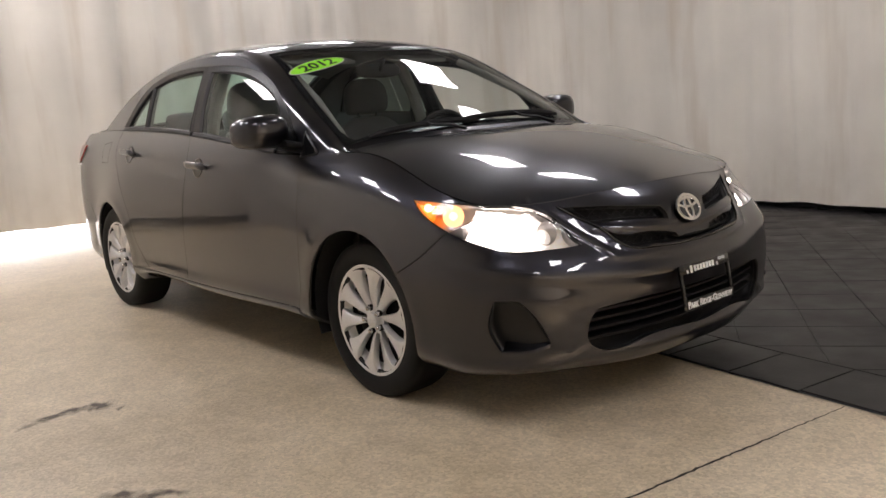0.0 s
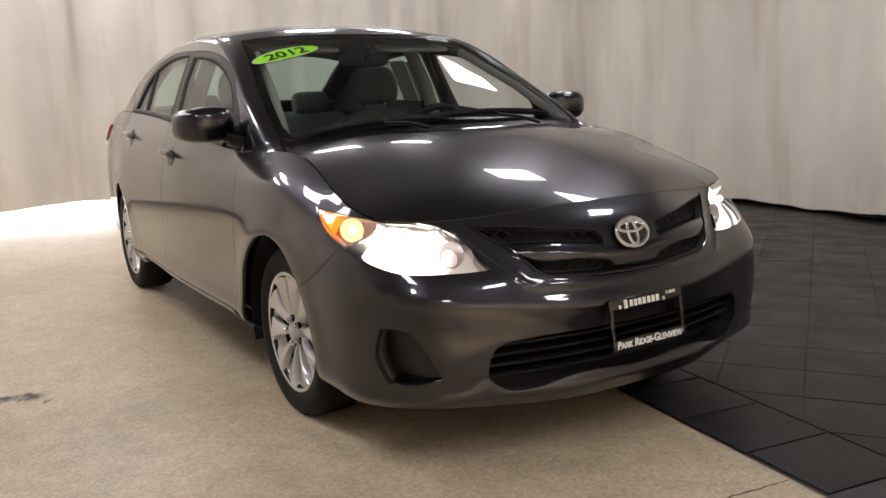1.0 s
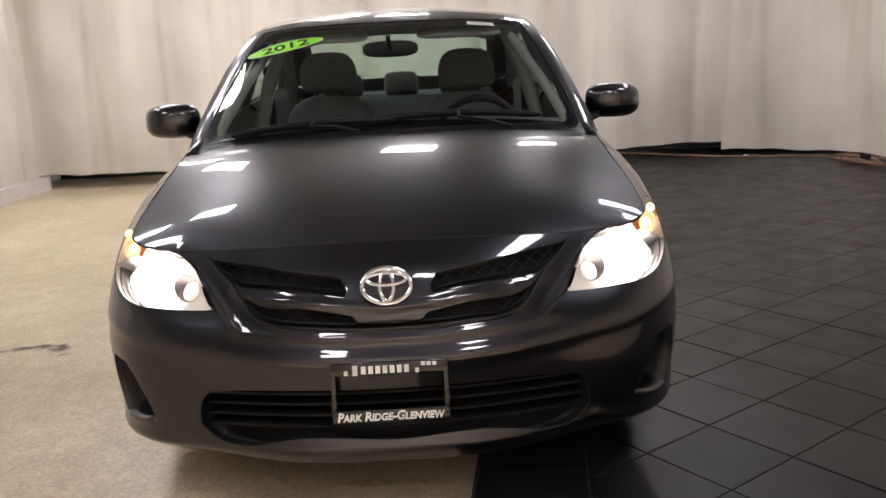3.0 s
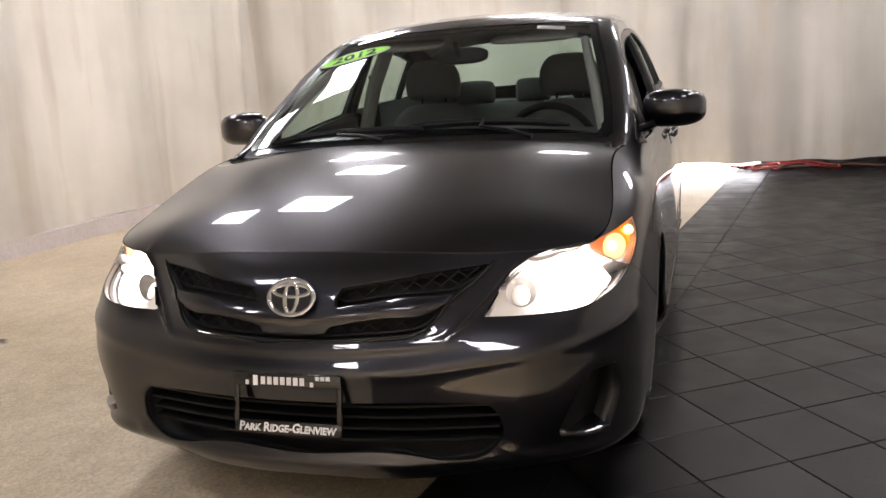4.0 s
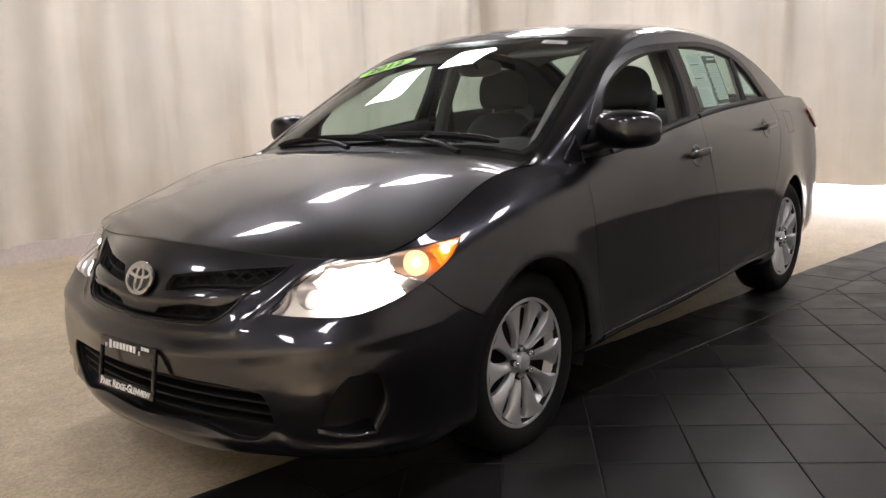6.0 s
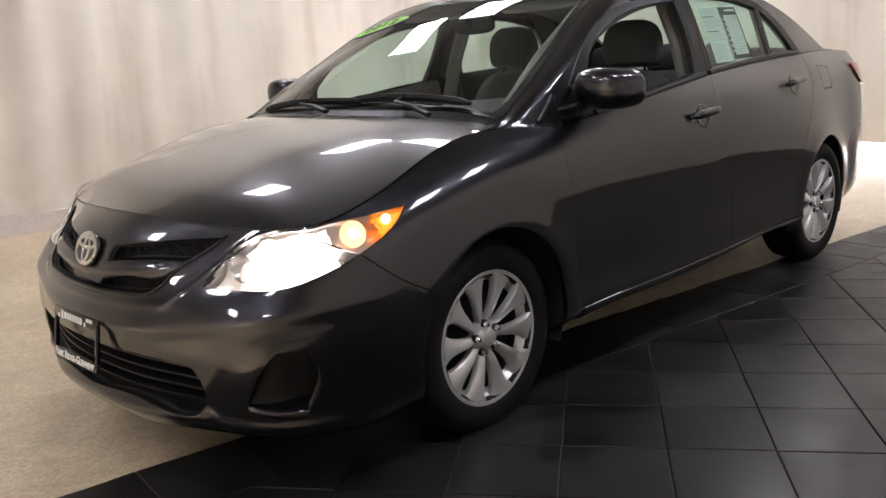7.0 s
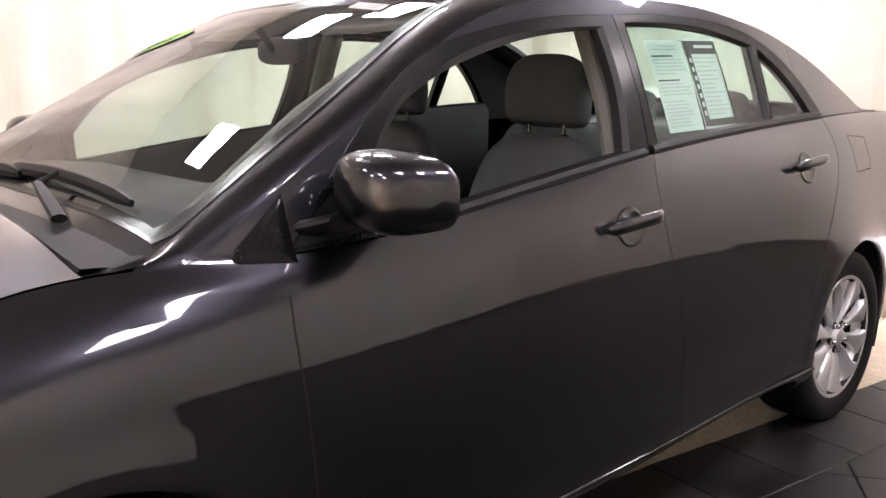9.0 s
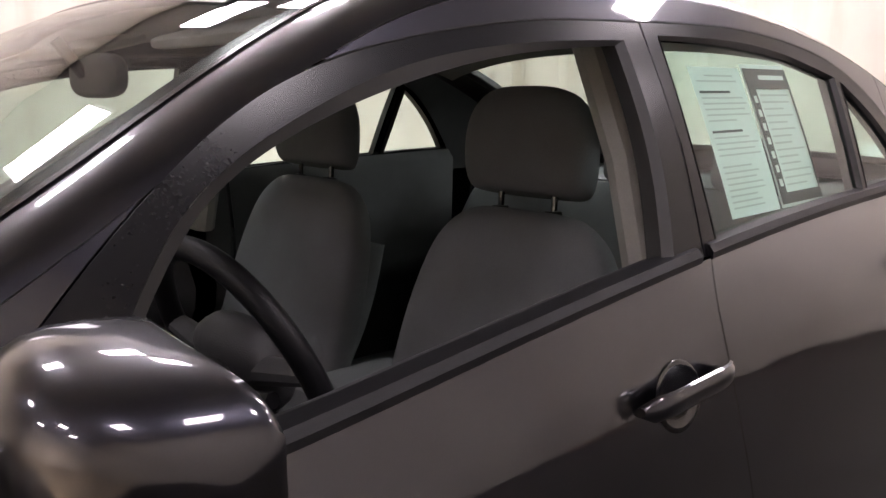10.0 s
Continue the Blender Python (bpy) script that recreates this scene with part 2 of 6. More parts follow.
def cloth_mat():
    """Off-white cloth with fold shading painted as upright streaks, blotches and a dirty hem."""
    m = mat("cream_curtain_cloth", (0.74, 0.70, 0.63), 0.9)
    nt = m.node_tree
    b = nt.nodes["Principled BSDF"]
    co = nt.nodes.new("ShaderNodeTexCoord")
    mp = nt.nodes.new("ShaderNodeMapping")
    mp.inputs["Scale"].default_value = (1.5, 1.5, 0.2)
    mp.inputs["Rotation"].default_value = (0.05, -0.04, 0.0)
    nt.links.new(co.outputs["Object"], mp.inputs["Vector"])
    streak, blot, hem = (nt.nodes.new("ShaderNodeTexNoise") for _ in range(3))
    streak.inputs["Scale"].default_value, streak.inputs["Detail"].default_value = 1.0, 3
    blot.inputs["Scale"].default_value, blot.inputs["Detail"].default_value = 1.1, 6
    hem.inputs["Scale"].default_value, hem.inputs["Detail"].default_value = 7.0, 6
    nt.links.new(mp.outputs[0], streak.inputs["Vector"])
    nt.links.new(co.outputs["Object"], blot.inputs["Vector"])
    nt.links.new(co.outputs["Object"], hem.inputs["Vector"])
    sep = nt.nodes.new("ShaderNodeSeparateXYZ")
    nt.links.new(co.outputs["Object"], sep.inputs[0])
    low = nt.nodes.new("ShaderNodeMapRange")
    low.inputs["From Min"].default_value, low.inputs["From Max"].default_value = 0.1, 0.75
    low.inputs["To Min"].default_value, low.inputs["To Max"].default_value = 0.34, 0.0
    nt.links.new(sep.outputs["Z"], low.inputs["Value"])
    dirt = nt.nodes.new("ShaderNodeMath")
    dirt.operation = "MULTIPLY"
    nt.links.new(low.outputs[0], dirt.inputs[0])
    nt.links.new(hem.outputs["Fac"], dirt.inputs[1])
    # light and dark streaks in the colour deepen the shading of the folds
    tone = nt.nodes.new("ShaderNodeMapRange")
    tone.inputs["From Min"].default_value, tone.inputs["From Max"].default_value = 0.3, 0.7
    tone.inputs["To Min"].default_value, tone.inputs["To Max"].default_value = 0.81, 1.09
    nt.links.new(streak.outputs["Fac"], tone.inputs["Value"])
    tone2 = nt.nodes.new("ShaderNodeMapRange")
    tone2.inputs["From Min"].default_value, tone2.inputs["From Max"].default_value = 0.3, 0.7
    tone2.inputs["To Min"].default_value, tone2.inputs["To Max"].default_value = 0.88, 1.06
    nt.links.new(blot.outputs["Fac"], tone2.inputs["Value"])
    mul = nt.nodes.new("ShaderNodeMath")
    mul.operation = "MULTIPLY"
    nt.links.new(tone.outputs[0], mul.inputs[0])
    nt.links.new(tone2.outputs[0], mul.inputs[1])
    tint = nt.nodes.new("ShaderNodeVectorMath")
    tint.operation = "SCALE"
    tint.inputs[0].default_value = (0.74, 0.70, 0.63)
    nt.links.new(mul.outputs[0], tint.inputs["Scale"])
    # long brown stains that run down the cloth
    mp2 = nt.nodes.new("ShaderNodeMapping")
    mp2.inputs["Scale"].default_value = (4.2, 4.2, 0.5)
    nt.links.new(co.outputs["Object"], mp2.inputs["Vector"])
    runs = nt.nodes.new("ShaderNodeTexNoise")
    runs.inputs["Scale"].default_value, runs.inputs["Detail"].default_value = 1.0, 7
    nt.links.new(mp2.outputs[0], runs.inputs["Vector"])
    stain = nt.nodes.new("ShaderNodeMapRange")
    stain.inputs["From Min"].default_value, stain.inputs["From Max"].default_value = 0.54, 0.74
    stain.inputs["To Min"].default_value, stain.inputs["To Max"].default_value = 0.0, 0.42
    nt.links.new(runs.outputs["Fac"], stain.inputs["Value"])
    aged = nt.nodes.new("ShaderNodeMixRGB")
    aged.inputs["Color2"].default_value = (0.45, 0.36, 0.26, 1)
    nt.links.new(stain.outputs[0], aged.inputs["Fac"])
    nt.links.new(tint.outputs[0], aged.inputs["Color1"])
    mix = nt.nodes.new("ShaderNodeMixRGB")
    mix.inputs["Color2"].default_value = (0.36, 0.28, 0.18, 1)
    nt.links.new(dirt.outputs[0], mix.inputs["Fac"])
    nt.links.new(aged.outputs[0], mix.inputs["Color1"])
    nt.links.new(mix.outputs[0], b.inputs["Base Color"])
    return m


def concrete_mat():
    """Ground concrete: tan, cloudy, with light and dark grains."""
    m = mat("polished_concrete", (0.42, 0.36, 0.27), 0.38)
    nt = m.node_tree
    b = nt.nodes["Principled BSDF"]
    co = nt.nodes.new("ShaderNodeTexCoord")
    cloud, mid, grain = (nt.nodes.new("ShaderNodeTexNoise") for _ in range(3))
    for n, s, d in ((cloud, 0.8, 5), (mid, 9.0, 6), (grain, 160.0, 2)):
        n.inputs["Scale"].default_value, n.inputs["Detail"].default_value = s, d
        nt.links.new(co.outputs["Object"], n.inputs["Vector"])
    cell = nt.nodes.new("ShaderNodeTexVoronoi")
    cell.inputs["Scale"].default_value = 95.0
    nt.links.new(co.outputs["Object"], cell.inputs["Vector"])
    ramp = nt.nodes.new("ShaderNodeValToRGB")
    ramp.color_ramp.elements[0].position, ramp.color_ramp.elements[0].color = 0.33, (0.40, 0.318, 0.205, 1)
    ramp.color_ramp.elements[1].position, ramp.color_ramp.elements[1].color = 0.66, (0.67, 0.565, 0.412, 1)
    mixv = nt.nodes.new("ShaderNodeMath")
    mixv.operation = "MULTIPLY_ADD"
    mixv.inputs[1].default_value = 0.62
    half_v = nt.nodes.new("ShaderNodeMath")
    half_v.operation = "MULTIPLY"
    half_v.inputs[1].default_value = 0.38
    nt.links.new(mid.outputs["Fac"], half_v.inputs[0])
    nt.links.new(cloud.outputs["Fac"], mixv.inputs[0])
    nt.links.new(half_v.outputs[0], mixv.inputs[2])
    nt.links.new(mixv.outputs[0], ramp.inputs["Fac"])
    speck = nt.nodes.new("ShaderNodeMapRange")
    speck.inputs["From Min"].default_value, speck.inputs["From Max"].default_value = 0.0, 1.0
    speck.inputs["To Min"].default_value, speck.inputs["To Max"].default_value = 0.84, 1.17
    sep = nt.nodes.new("ShaderNodeSeparateColor")
    nt.links.new(cell.outputs["Color"], sep.inputs[0])
    nt.links.new(sep.outputs[0], speck.inputs["Value"])
    g2 = nt.nodes.new("ShaderNodeMapRange")
    g2.inputs["From Min"].default_value, g2.inputs["From Max"].default_value = 0.3, 0.7
    g2.inputs["To Min"].default_value, g2.inputs["To Max"].default_value = 0.90, 1.1
    nt.links.new(grain.outputs["Fac"], g2.inputs["Value"])
    mu = nt.nodes.new("ShaderNodeMath")
    mu.operation = "MULTIPLY"
    nt.links.new(speck.outputs[0], mu.inputs[0])
    nt.links.new(g2.outputs[0], mu.inputs[1])
    sc = nt.nodes.new("ShaderNodeVectorMath")
    sc.operation = "SCALE"
    nt.links.new(ramp.outputs[0], sc.inputs[0])
    nt.links.new(mu.outputs[0], sc.inputs["Scale"])
    nt.links.new(sc.outputs[0], b.inputs["Base Color"])
    ro = nt.nodes.new("ShaderNodeMapRange")
    ro.inputs["To Min"].default_value, ro.inputs["To Max"].default_value = 0.28, 0.50
    nt.links.new(mid.outputs["Fac"], ro.inputs["Value"])
    nt.links.new(ro.outputs[0], b.inputs["Roughness"])
    bp = nt.nodes.new("ShaderNodeBump")
    bp.inputs["Strength"].default_value, bp.inputs["Distance"].default_value = 0.15, 0.001
    nt.links.new(grain.outputs["Fac"], bp.inputs["Height"])
    nt.links.new(bp.outputs[0], b.inputs["Normal"])
    return m


def slate_mat():
    """Dark tile with its own tone per piece; cloudy smears and sheen are painted in."""
    m = mat("dark_slate_tile", (0.03, 0.03, 0.03), 0.34, spec=0.18)
    nt = m.node_tree
    b = nt.nodes["Principled BSDF"]
    geo, info, co = (nt.nodes.new("ShaderNode" + k) for k in ("NewGeometry", "ObjectInfo", "TexCoord"))
    add = nt.nodes.new("ShaderNodeMath")
    add.operation = "ADD"
    nt.links.new(geo.outputs["Random Per Island"], add.inputs[0])
    nt.links.new(info.outputs["Random"], add.inputs[1])
    wrap = nt.nodes.new("ShaderNodeMath")
    wrap.operation = "FRACT"
    nt.links.new(add.outputs[0], wrap.inputs[0])
    n1 = nt.nodes.new("ShaderNodeTexNoise")
    n1.inputs["Scale"].default_value, n1.inputs["Detail"].default_value = 5.0, 9
    n2 = nt.nodes.new("ShaderNodeTexNoise")
    n2.inputs["Scale"].default_value, n2.inputs["Detail"].default_value = 90.0, 4
    nt.links.new(geo.outputs["Position"], n1.inputs["Vector"])
    nt.links.new(geo.outputs["Position"], n2.inputs["Vector"])
    s1 = nt.nodes.new("ShaderNodeMath")
    s1.operation = "MULTIPLY_ADD"
    s1.inputs[1].default_value = 0.42
    # lighter blotches put the uneven sheen of the tiles into the colour
    sheen_blot = nt.nodes.new("ShaderNodeMapRange")
    sheen_blot.inputs["From Min"].default_value, sheen_blot.inputs["From Max"].default_value = 0.32, 0.70
    sheen_blot.inputs["To Min"].default_value, sheen_blot.inputs["To Max"].default_value = 0.0, 0.62
    nt.links.new(n1.outputs["Fac"], sheen_blot.inputs["Value"])
    nt.links.new(wrap.outputs[0], s1.inputs[0])
    nt.links.new(sheen_blot.outputs[0], s1.inputs[2])
    ramp = nt.nodes.new("ShaderNodeValToRGB")
    ramp.color_ramp.elements[0].position, ramp.color_ramp.elements[0].color = 0.10, (0.0055, 0.0053, 0.0055, 1)
    ramp.color_ramp.elements[1].position, ramp.color_ramp.elements[1].color = 1.0, (0.030, 0.0275, 0.0265, 1)
    nt.links.new(s1.outputs[0], ramp.inputs["Fac"])
    nt.links.new(ramp.outputs[0], b.inputs["Base Color"])
    ro = nt.nodes.new("ShaderNodeMapRange")
    ro.inputs["From Min"].default_value, ro.inputs["From Max"].default_value = 0.3, 0.7
    ro.inputs["To Min"].default_value, ro.inputs["To Max"].default_value = 0.28, 0.48
    nt.links.new(n1.outputs["Fac"], ro.inputs["Value"])
    nt.links.new(ro.outputs[0], b.inputs["Roughness"])
    bp = nt.nodes.new("ShaderNodeBump")
    bp.inputs["Strength"].default_value, bp.inputs["Distance"].default_value = 0.22, 0.0015
    nt.links.new(n2.outputs["Fac"], bp.inputs["Height"])
    nt.links.new(bp.outputs[0], b.inputs["Normal"])
    return m


CURTAIN = cloth_mat()
CONCRETE = concrete_mat()
SLATE = slate_mat()
CEILING = mat("grey_ceiling", (0.29, 0.30, 0.325), 0.9, scale=2, vary=0.2)
TUBE = mat("lamp_diffuser", (1, 1, 1), 0.5, emit=LAMP_POWER, emit_color=(1.0, 0.958, 0.99))
ROOF = 3.55


def floor():
    bm = bmesh.new()
    bmesh.ops.create_grid(bm, x_segments=2, y_segments=2, size=16)
    bmesh.ops.translate(bm, vec=(0, 0, 0), verts=bm.verts)
    ob = part("floor", bm, CONCRETE, smooth=False)
    tagged(ob, "beige polished concrete floor with cracks and scuffs", "floor", kind="structure")
    bm = box(30, 30, 0.1, (0, 0, ROOF + 0.05))
    tagged(part("ceiling", bm, CEILING, smooth=False), "dim grey warehouse ceiling", "ceiling", kind="structure")


def curtain(name, path, low, high, seed, deep=1.0, pleat=0.0):
    """A hanging cloth wall along plan points, with soft folds."""
    rnd = random.Random(seed)
    pts = np.array(path, float)
    d = np.r_[0, np.cumsum(np.linalg.norm(np.diff(pts, axis=0), axis=1))]
    long = d[-1]
    steps, rows = int(long / 0.03), 18
    s_at = np.linspace(0, long, steps + 1)
    plan = np.column_stack([np.interp(s_at, d, pts[:, 0]), np.interp(s_at, d, pts[:, 1])])
    for _ in range(12):
        plan[1:-1] = (plan[:-2] + 2 * plan[1:-1] + plan[2:]) / 4
    g = np.gradient(plan, axis=0)
    n = np.column_stack([-g[:, 1], g[:, 0]]) / np.linalg.norm(g, axis=1)[:, None]
    waves = [(rnd.uniform(0.45, 2.6), rnd.uniform(0, 6.3), rnd.uniform(0.3, 1.0)) for _ in range(10)]
    creases = [(rnd.uniform(0, long), rnd.uniform(0.03, 0.11), rnd.uniform(-1, 1), rnd.uniform(-0.25, 0.25)) for _ in range(int(long * 1.4))]
    rings = []
    for j in range(rows + 1):
        v = j / rows
        fold = sum(k * np.sin(2 * math.pi * s_at / w + p + 0.6 * math.sin(2.2 * v + p)) for w, p, k in waves) * 0.009 * deep
        for c, w, k, lean in creases:
            fold = fold + 0.036 * deep * k * np.exp(-((s_at - c - lean * v) / w) ** 2)
        if pleat:
            fold = fold + 0.03 * pleat * np.sin(2 * math.pi * (s_at + 0.22 * v) / 0.62 + 2.6 * np.sin(s_at * 0.9) + 1.5 * np.sin(s_at * 2.3 + 0.5 * v)) * (0.6 + 0.4 * v) * (0.65 + 0.35 * np.sin(s_at * 1.37))
        sag = 0.015 * np.sin(s_at * 1.7 + seed) + 0.008 * np.sin(s_at * 5.3) + 0.004 * np.sin(s_at * 13)
        q = plan + n * fold[:, None]
        rings.append([(x, y, low + e * (1 - v) + (high - low) * v) for (x, y), e in zip(q, sag)])
    ob = part(name, loft(rings, closed=False), CURTAIN, sharp=80)
    return tagged(ob, "cream cloth curtain wall hanging in soft folds", "curtain", kind="structure")


floor()
curtain("wall_back", [(-6.2, -4.4), (-6.3, -4.0), (-6.4, 0.0), (-6.35, 3.6)], 0.145, 3.5, 1, 1.2, 0.9)
curtain("wall_left", [(-6.36, 3.4), (-6.3, 4.0), (-6.0, 4.5), (-5.4, 4.72), (-2.0, 4.42), (9.0, 2.9)], 0.055, 3.5, 2, 0.8, 0.5)
curtain("wall_right", [(-6.4, -4.0), (9.0, -5.0)], 0.13, 3.5, 3, 1.9, 2.9)
# added out of view, close enough to reflect headlamp light in the bumper
curtain("unseen_wall_front", [(5.7, -4.9), (5.7, 3.5)], 0.08, 3.5, 4)
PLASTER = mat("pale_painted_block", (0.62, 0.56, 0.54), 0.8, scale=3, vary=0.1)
# Near-black colour puts the shade behind the curtains into the outer walls.
SHADE = mat("back_wall_shade", (0.03, 0.03, 0.03), 0.9, scale=3, vary=0.2)
DAY = mat("daylight_outside", (1, 1, 1), 0.5, emit=10.0, emit_color=(0.93, 0.92, 1.0))


def slab(name, a, b, z0, z1, thick, material, label):
    a, b = Vector(a), Vector(b)
    d = b - a
    bm = box(d.length, thick, z1 - z0)
    bmesh.ops.transform(bm, matrix=Matrix.Translation(((a.x + b.x) / 2, (a.y + b.y) / 2, (z0 + z1) / 2)) @ Matrix.Rotation(math.atan2(d.y, d.x), 4, "Z"), verts=bm.verts)
    return tagged(part(name, bm, material, smooth=False), label, "wall", kind="structure")


slab("wall_outer_back_1", (-7.3, -5.6), (-7.3, -1.3), 0, ROOF, 0.15, SHADE, "outer wall behind the curtain in painted shade")
slab("wall_outer_back_2", (-7.3, 1.55), (-7.3, 5.6), 0, ROOF, 0.15, SHADE, "outer wall behind the curtain in painted shade")
slab("wall_outer_back_3", (-7.3, -1.3), (-7.3, 1.55), 2.4, ROOF, 0.15, SHADE, "wall over the open vehicle door in painted shade")
slab("wall_outer_left", (-7.3, 5.3), (9.2, 3.15), 0, ROOF, 0.15, SHADE, "outer wall behind the curtain in painted shade")
slab("wall_outer_right", (-7.3, -4.25), (9.2, -5.3), 0, ROOF, 0.15, PLASTER, "pale painted wall behind the curtain")
slab("plinth", (-6.4, -3.985), (9.0, -4.985), 0, 0.145, 0.08, PLASTER, "pale painted plinth under the curtain")
slab("wall_outer_front", (6.1, -5.4), (6.1, 3.7), 0, ROOF, 0.15, SHADE, "outer wall behind the curtain in painted shade")
slab("backdrop", (-7.9, -1.8), (-7.9, 2.3), 0, 2.6, 0.05, DAY, "bright daylight outside the open vehicle door")


def lamp_panel():
    ob = thing("ceiling_light", "bright white square ceiling light panel", "ceiling light", "ceiling lights")
    part("frame", box(0.58, 0.58, 0.06, (0, 0, 0.035), bevel=0.008), CEILING, ob)
    part("diffuser", box(0.525, 0.525, 0.02, (0, 0, 0)), TUBE, ob, smooth=False)
    return ob


lamp = lamp_panel()
# (-5.5, -2.7) and (-5.4, 2.9) are added lights that brighten the back curtain
spots = [(-5.0, 0.0), (-4.9, 1.55), (-2.2, 2.45), (-1.0, 2.55), (0.9, 2.1), (-4.2, -2.1), (-2.45, -2.05), (-2.15, -2.95), (-0.62, -2.6), (-6.1, -0.8), (-5.5, -2.7), (-5.4, 2.9), (2.3, -2.2), (3.3, 0.5), (4.7, -1.3), (4.7, 1.4)]
for n, (x, y) in enumerate(spots):
    m = pose(x, y, ROOF - 0.06, 0, 0, -8.25)
    if n == 0:
        lamp.matrix_basis = m
    else:
        copy_thing(lamp, m)


# marks and cracks of the concrete
SCUFF = mat("tyre_scuff", (0.135, 0.105, 0.085), 0.6)
nt = SCUFF.node_tree
n1, rp, tr, mx = (nt.nodes.new("ShaderNode" + k) for k in ("TexNoise", "MapRange", "BsdfTransparent", "MixShader"))
n1.inputs["Scale"].default_value, n1.inputs["Detail"].default_value = 16, 7
rp.inputs["From Min"].default_value, rp.inputs["From Max"].default_value = 0.36, 0.60
rp.inputs["To Min"].default_value, rp.inputs["To Max"].default_value = 0.25, 0.80
co = nt.nodes.new("ShaderNodeTexCoord")
sx = nt.nodes.new("ShaderNodeSeparateXYZ")
nt.links.new(co.outputs["UV"], sx.inputs[0])
soft_rim = nt.nodes.new("ShaderNodeMapRange")
soft_rim.interpolation_type = "SMOOTHSTEP"
soft_rim.inputs["From Min"].default_value, soft_rim.inputs["From Max"].default_value = 0.0, 0.7
nt.links.new(sx.outputs["Y"], soft_rim.inputs["Value"])
fade = nt.nodes.new("ShaderNodeMath")
fade.operation = "MULTIPLY"
nt.links.new(soft_rim.outputs[0], fade.inputs[0])
nt.links.new(co.outputs["Object"], n1.inputs["Vector"])
nt.links.new(n1.outputs["Fac"], rp.inputs["Value"])
nt.links.new(rp.outputs[0], fade.inputs[1])
nt.links.new(fade.outputs[0], mx.inputs[0])
nt.links.new(tr.outputs[0], mx.inputs[1])
nt.links.new(nt.nodes["Principled BSDF"].outputs[0], mx.inputs[2])
nt.links.new(mx.outputs[0], nt.nodes["Material Output"].inputs["Surface"])
CRACK = mat("dark_crack", (0.03, 0.025, 0.02), 0.9, scale=30, vary=0.3)


def streak(name, pts, widths, z, material, label, jag=0.0, seed=1):
    """A thin mark on the floor along plan points."""
    rnd = random.Random(seed)
    d = np.r_[0, np.cumsum(np.linalg.norm(np.diff(np.array(pts), axis=0), axis=1))]
    q = np.linspace(0, d[-1], max(8, int(d[-1] / 0.02)))
    line_p = cardinal(d, q) @ np.array(pts) if len(pts) > 2 else np.array(pts[0]) + (q / d[-1])[:, None] * (np.array(pts[1]) - np.array(pts[0]))
    wid = np.interp(q, d, widths)
    g = np.gradient(line_p, axis=0)
    n = np.column_stack([-g[:, 1], g[:, 0]]) / np.linalg.norm(g, axis=1)[:, None]
    bm = bmesh.new()
    rows = []
    for p, m, w in zip(line_p, n, wid):
        a, b = rnd.uniform(-jag, jag), rnd.uniform(0.7, 1.3)
        rows.append((bm.verts.new((*(p + m * (w * b + a)), z)), bm.verts.new((*(p + m * a), z)), bm.verts.new((*(p - m * (w * b - a)), z))))
    uv = bm.loops.layers.uv.new("across")
    for k, (r, t) in enumerate(zip(rows, rows[1:])):
        for i in (0, 1):
            f = bm.faces.new((r[i], r[i + 1], t[i + 1], t[i]))
            for lp, e, c in zip(f.loops, (k, k, k + 1, k + 1), (i, i + 1, i + 1, i)):
                end = min(1.0, min(e, len(rows) - 1 - e) / 4)
                lp[uv].uv = (e, (1.0 if c == 1 else 0.0) * end)
    return tagged(part(name, bm, material, smooth=False), label, "floor mark", kind="structure")


streak("floor_crack_1", [(1.385, 0.10), (1.345, -0.2), (1.29, -0.62), (1.25, -0.95), (1.12, -2.0), (0.9, -3.6)], [0.002, 0.003, 0.005, 0.004, 0.004, 0.003], 0.002, CRACK, "dark narrow crack in the concrete floor", 0.003)
streak("floor_scuff_1", [(-0.74, -1.95), (-0.80, -1.83), (-0.82, -1.72), (-0.80, -1.62), (-0.735, -1.55)], [0.014, 0.034, 0.048, 0.068, 0.080], 0.0015, SCUFF, "dark curved tyre scuff on the concrete floor", 0.003, 2)
streak("floor_scuff_3", [(0.06, -1.93), (0.16, -1.82), (0.27, -1.68)], [0.03, 0.05, 0.02], 0.0015, SCUFF, "dark rubbed patch on the concrete floor", 0.01, 5)
streak("floor_scuff_4", [(-0.64, -2.55), (-0.575, -2.48), (-0.53, -2.38)], [0.02, 0.045, 0.02], 0.0015, SCUFF, "dark rubbed patch on the concrete floor", 0.01, 6)
streak("floor_scuff_5", [(-0.10, -2.16), (-0.02, -2.09), (0.07, -2.0)], [0.02, 0.04, 0.02], 0.0015, SCUFF, "dark rubbed patch on the concrete floor", 0.01, 7)
streak("floor_scuff_2", [(-0.73, -1.54), (-0.69, -1.56), (-0.66, -1.60)], [0.03, 0.02, 0.004], 0.0022, SCUFF, "dark tyre smear on the concrete floor", 0.006, 3)


# ---- the car: body surface ----
car = thing("car", "dark grey metallic four-door sedan with lit headlamps, parked on the floor", "car")

hood_mid = curve((-0.4, 0.99), (-0.12, 0.972), (0.2, 0.925), (0.45, 0.865), (0.62, 0.812), (0.76, 0.758))
hood_side = curve((-0.4, 0.985), (-0.09, 0.945), (0.2, 0.868), (0.36, 0.82), (0.51, 0.772), (0.7, 0.715))
hood_half = curve((-0.4, 0.72), (-0.09, 0.73), (0.2, 0.752), (0.36, 0.764), (0.52, 0.757), (0.7, 0.72))


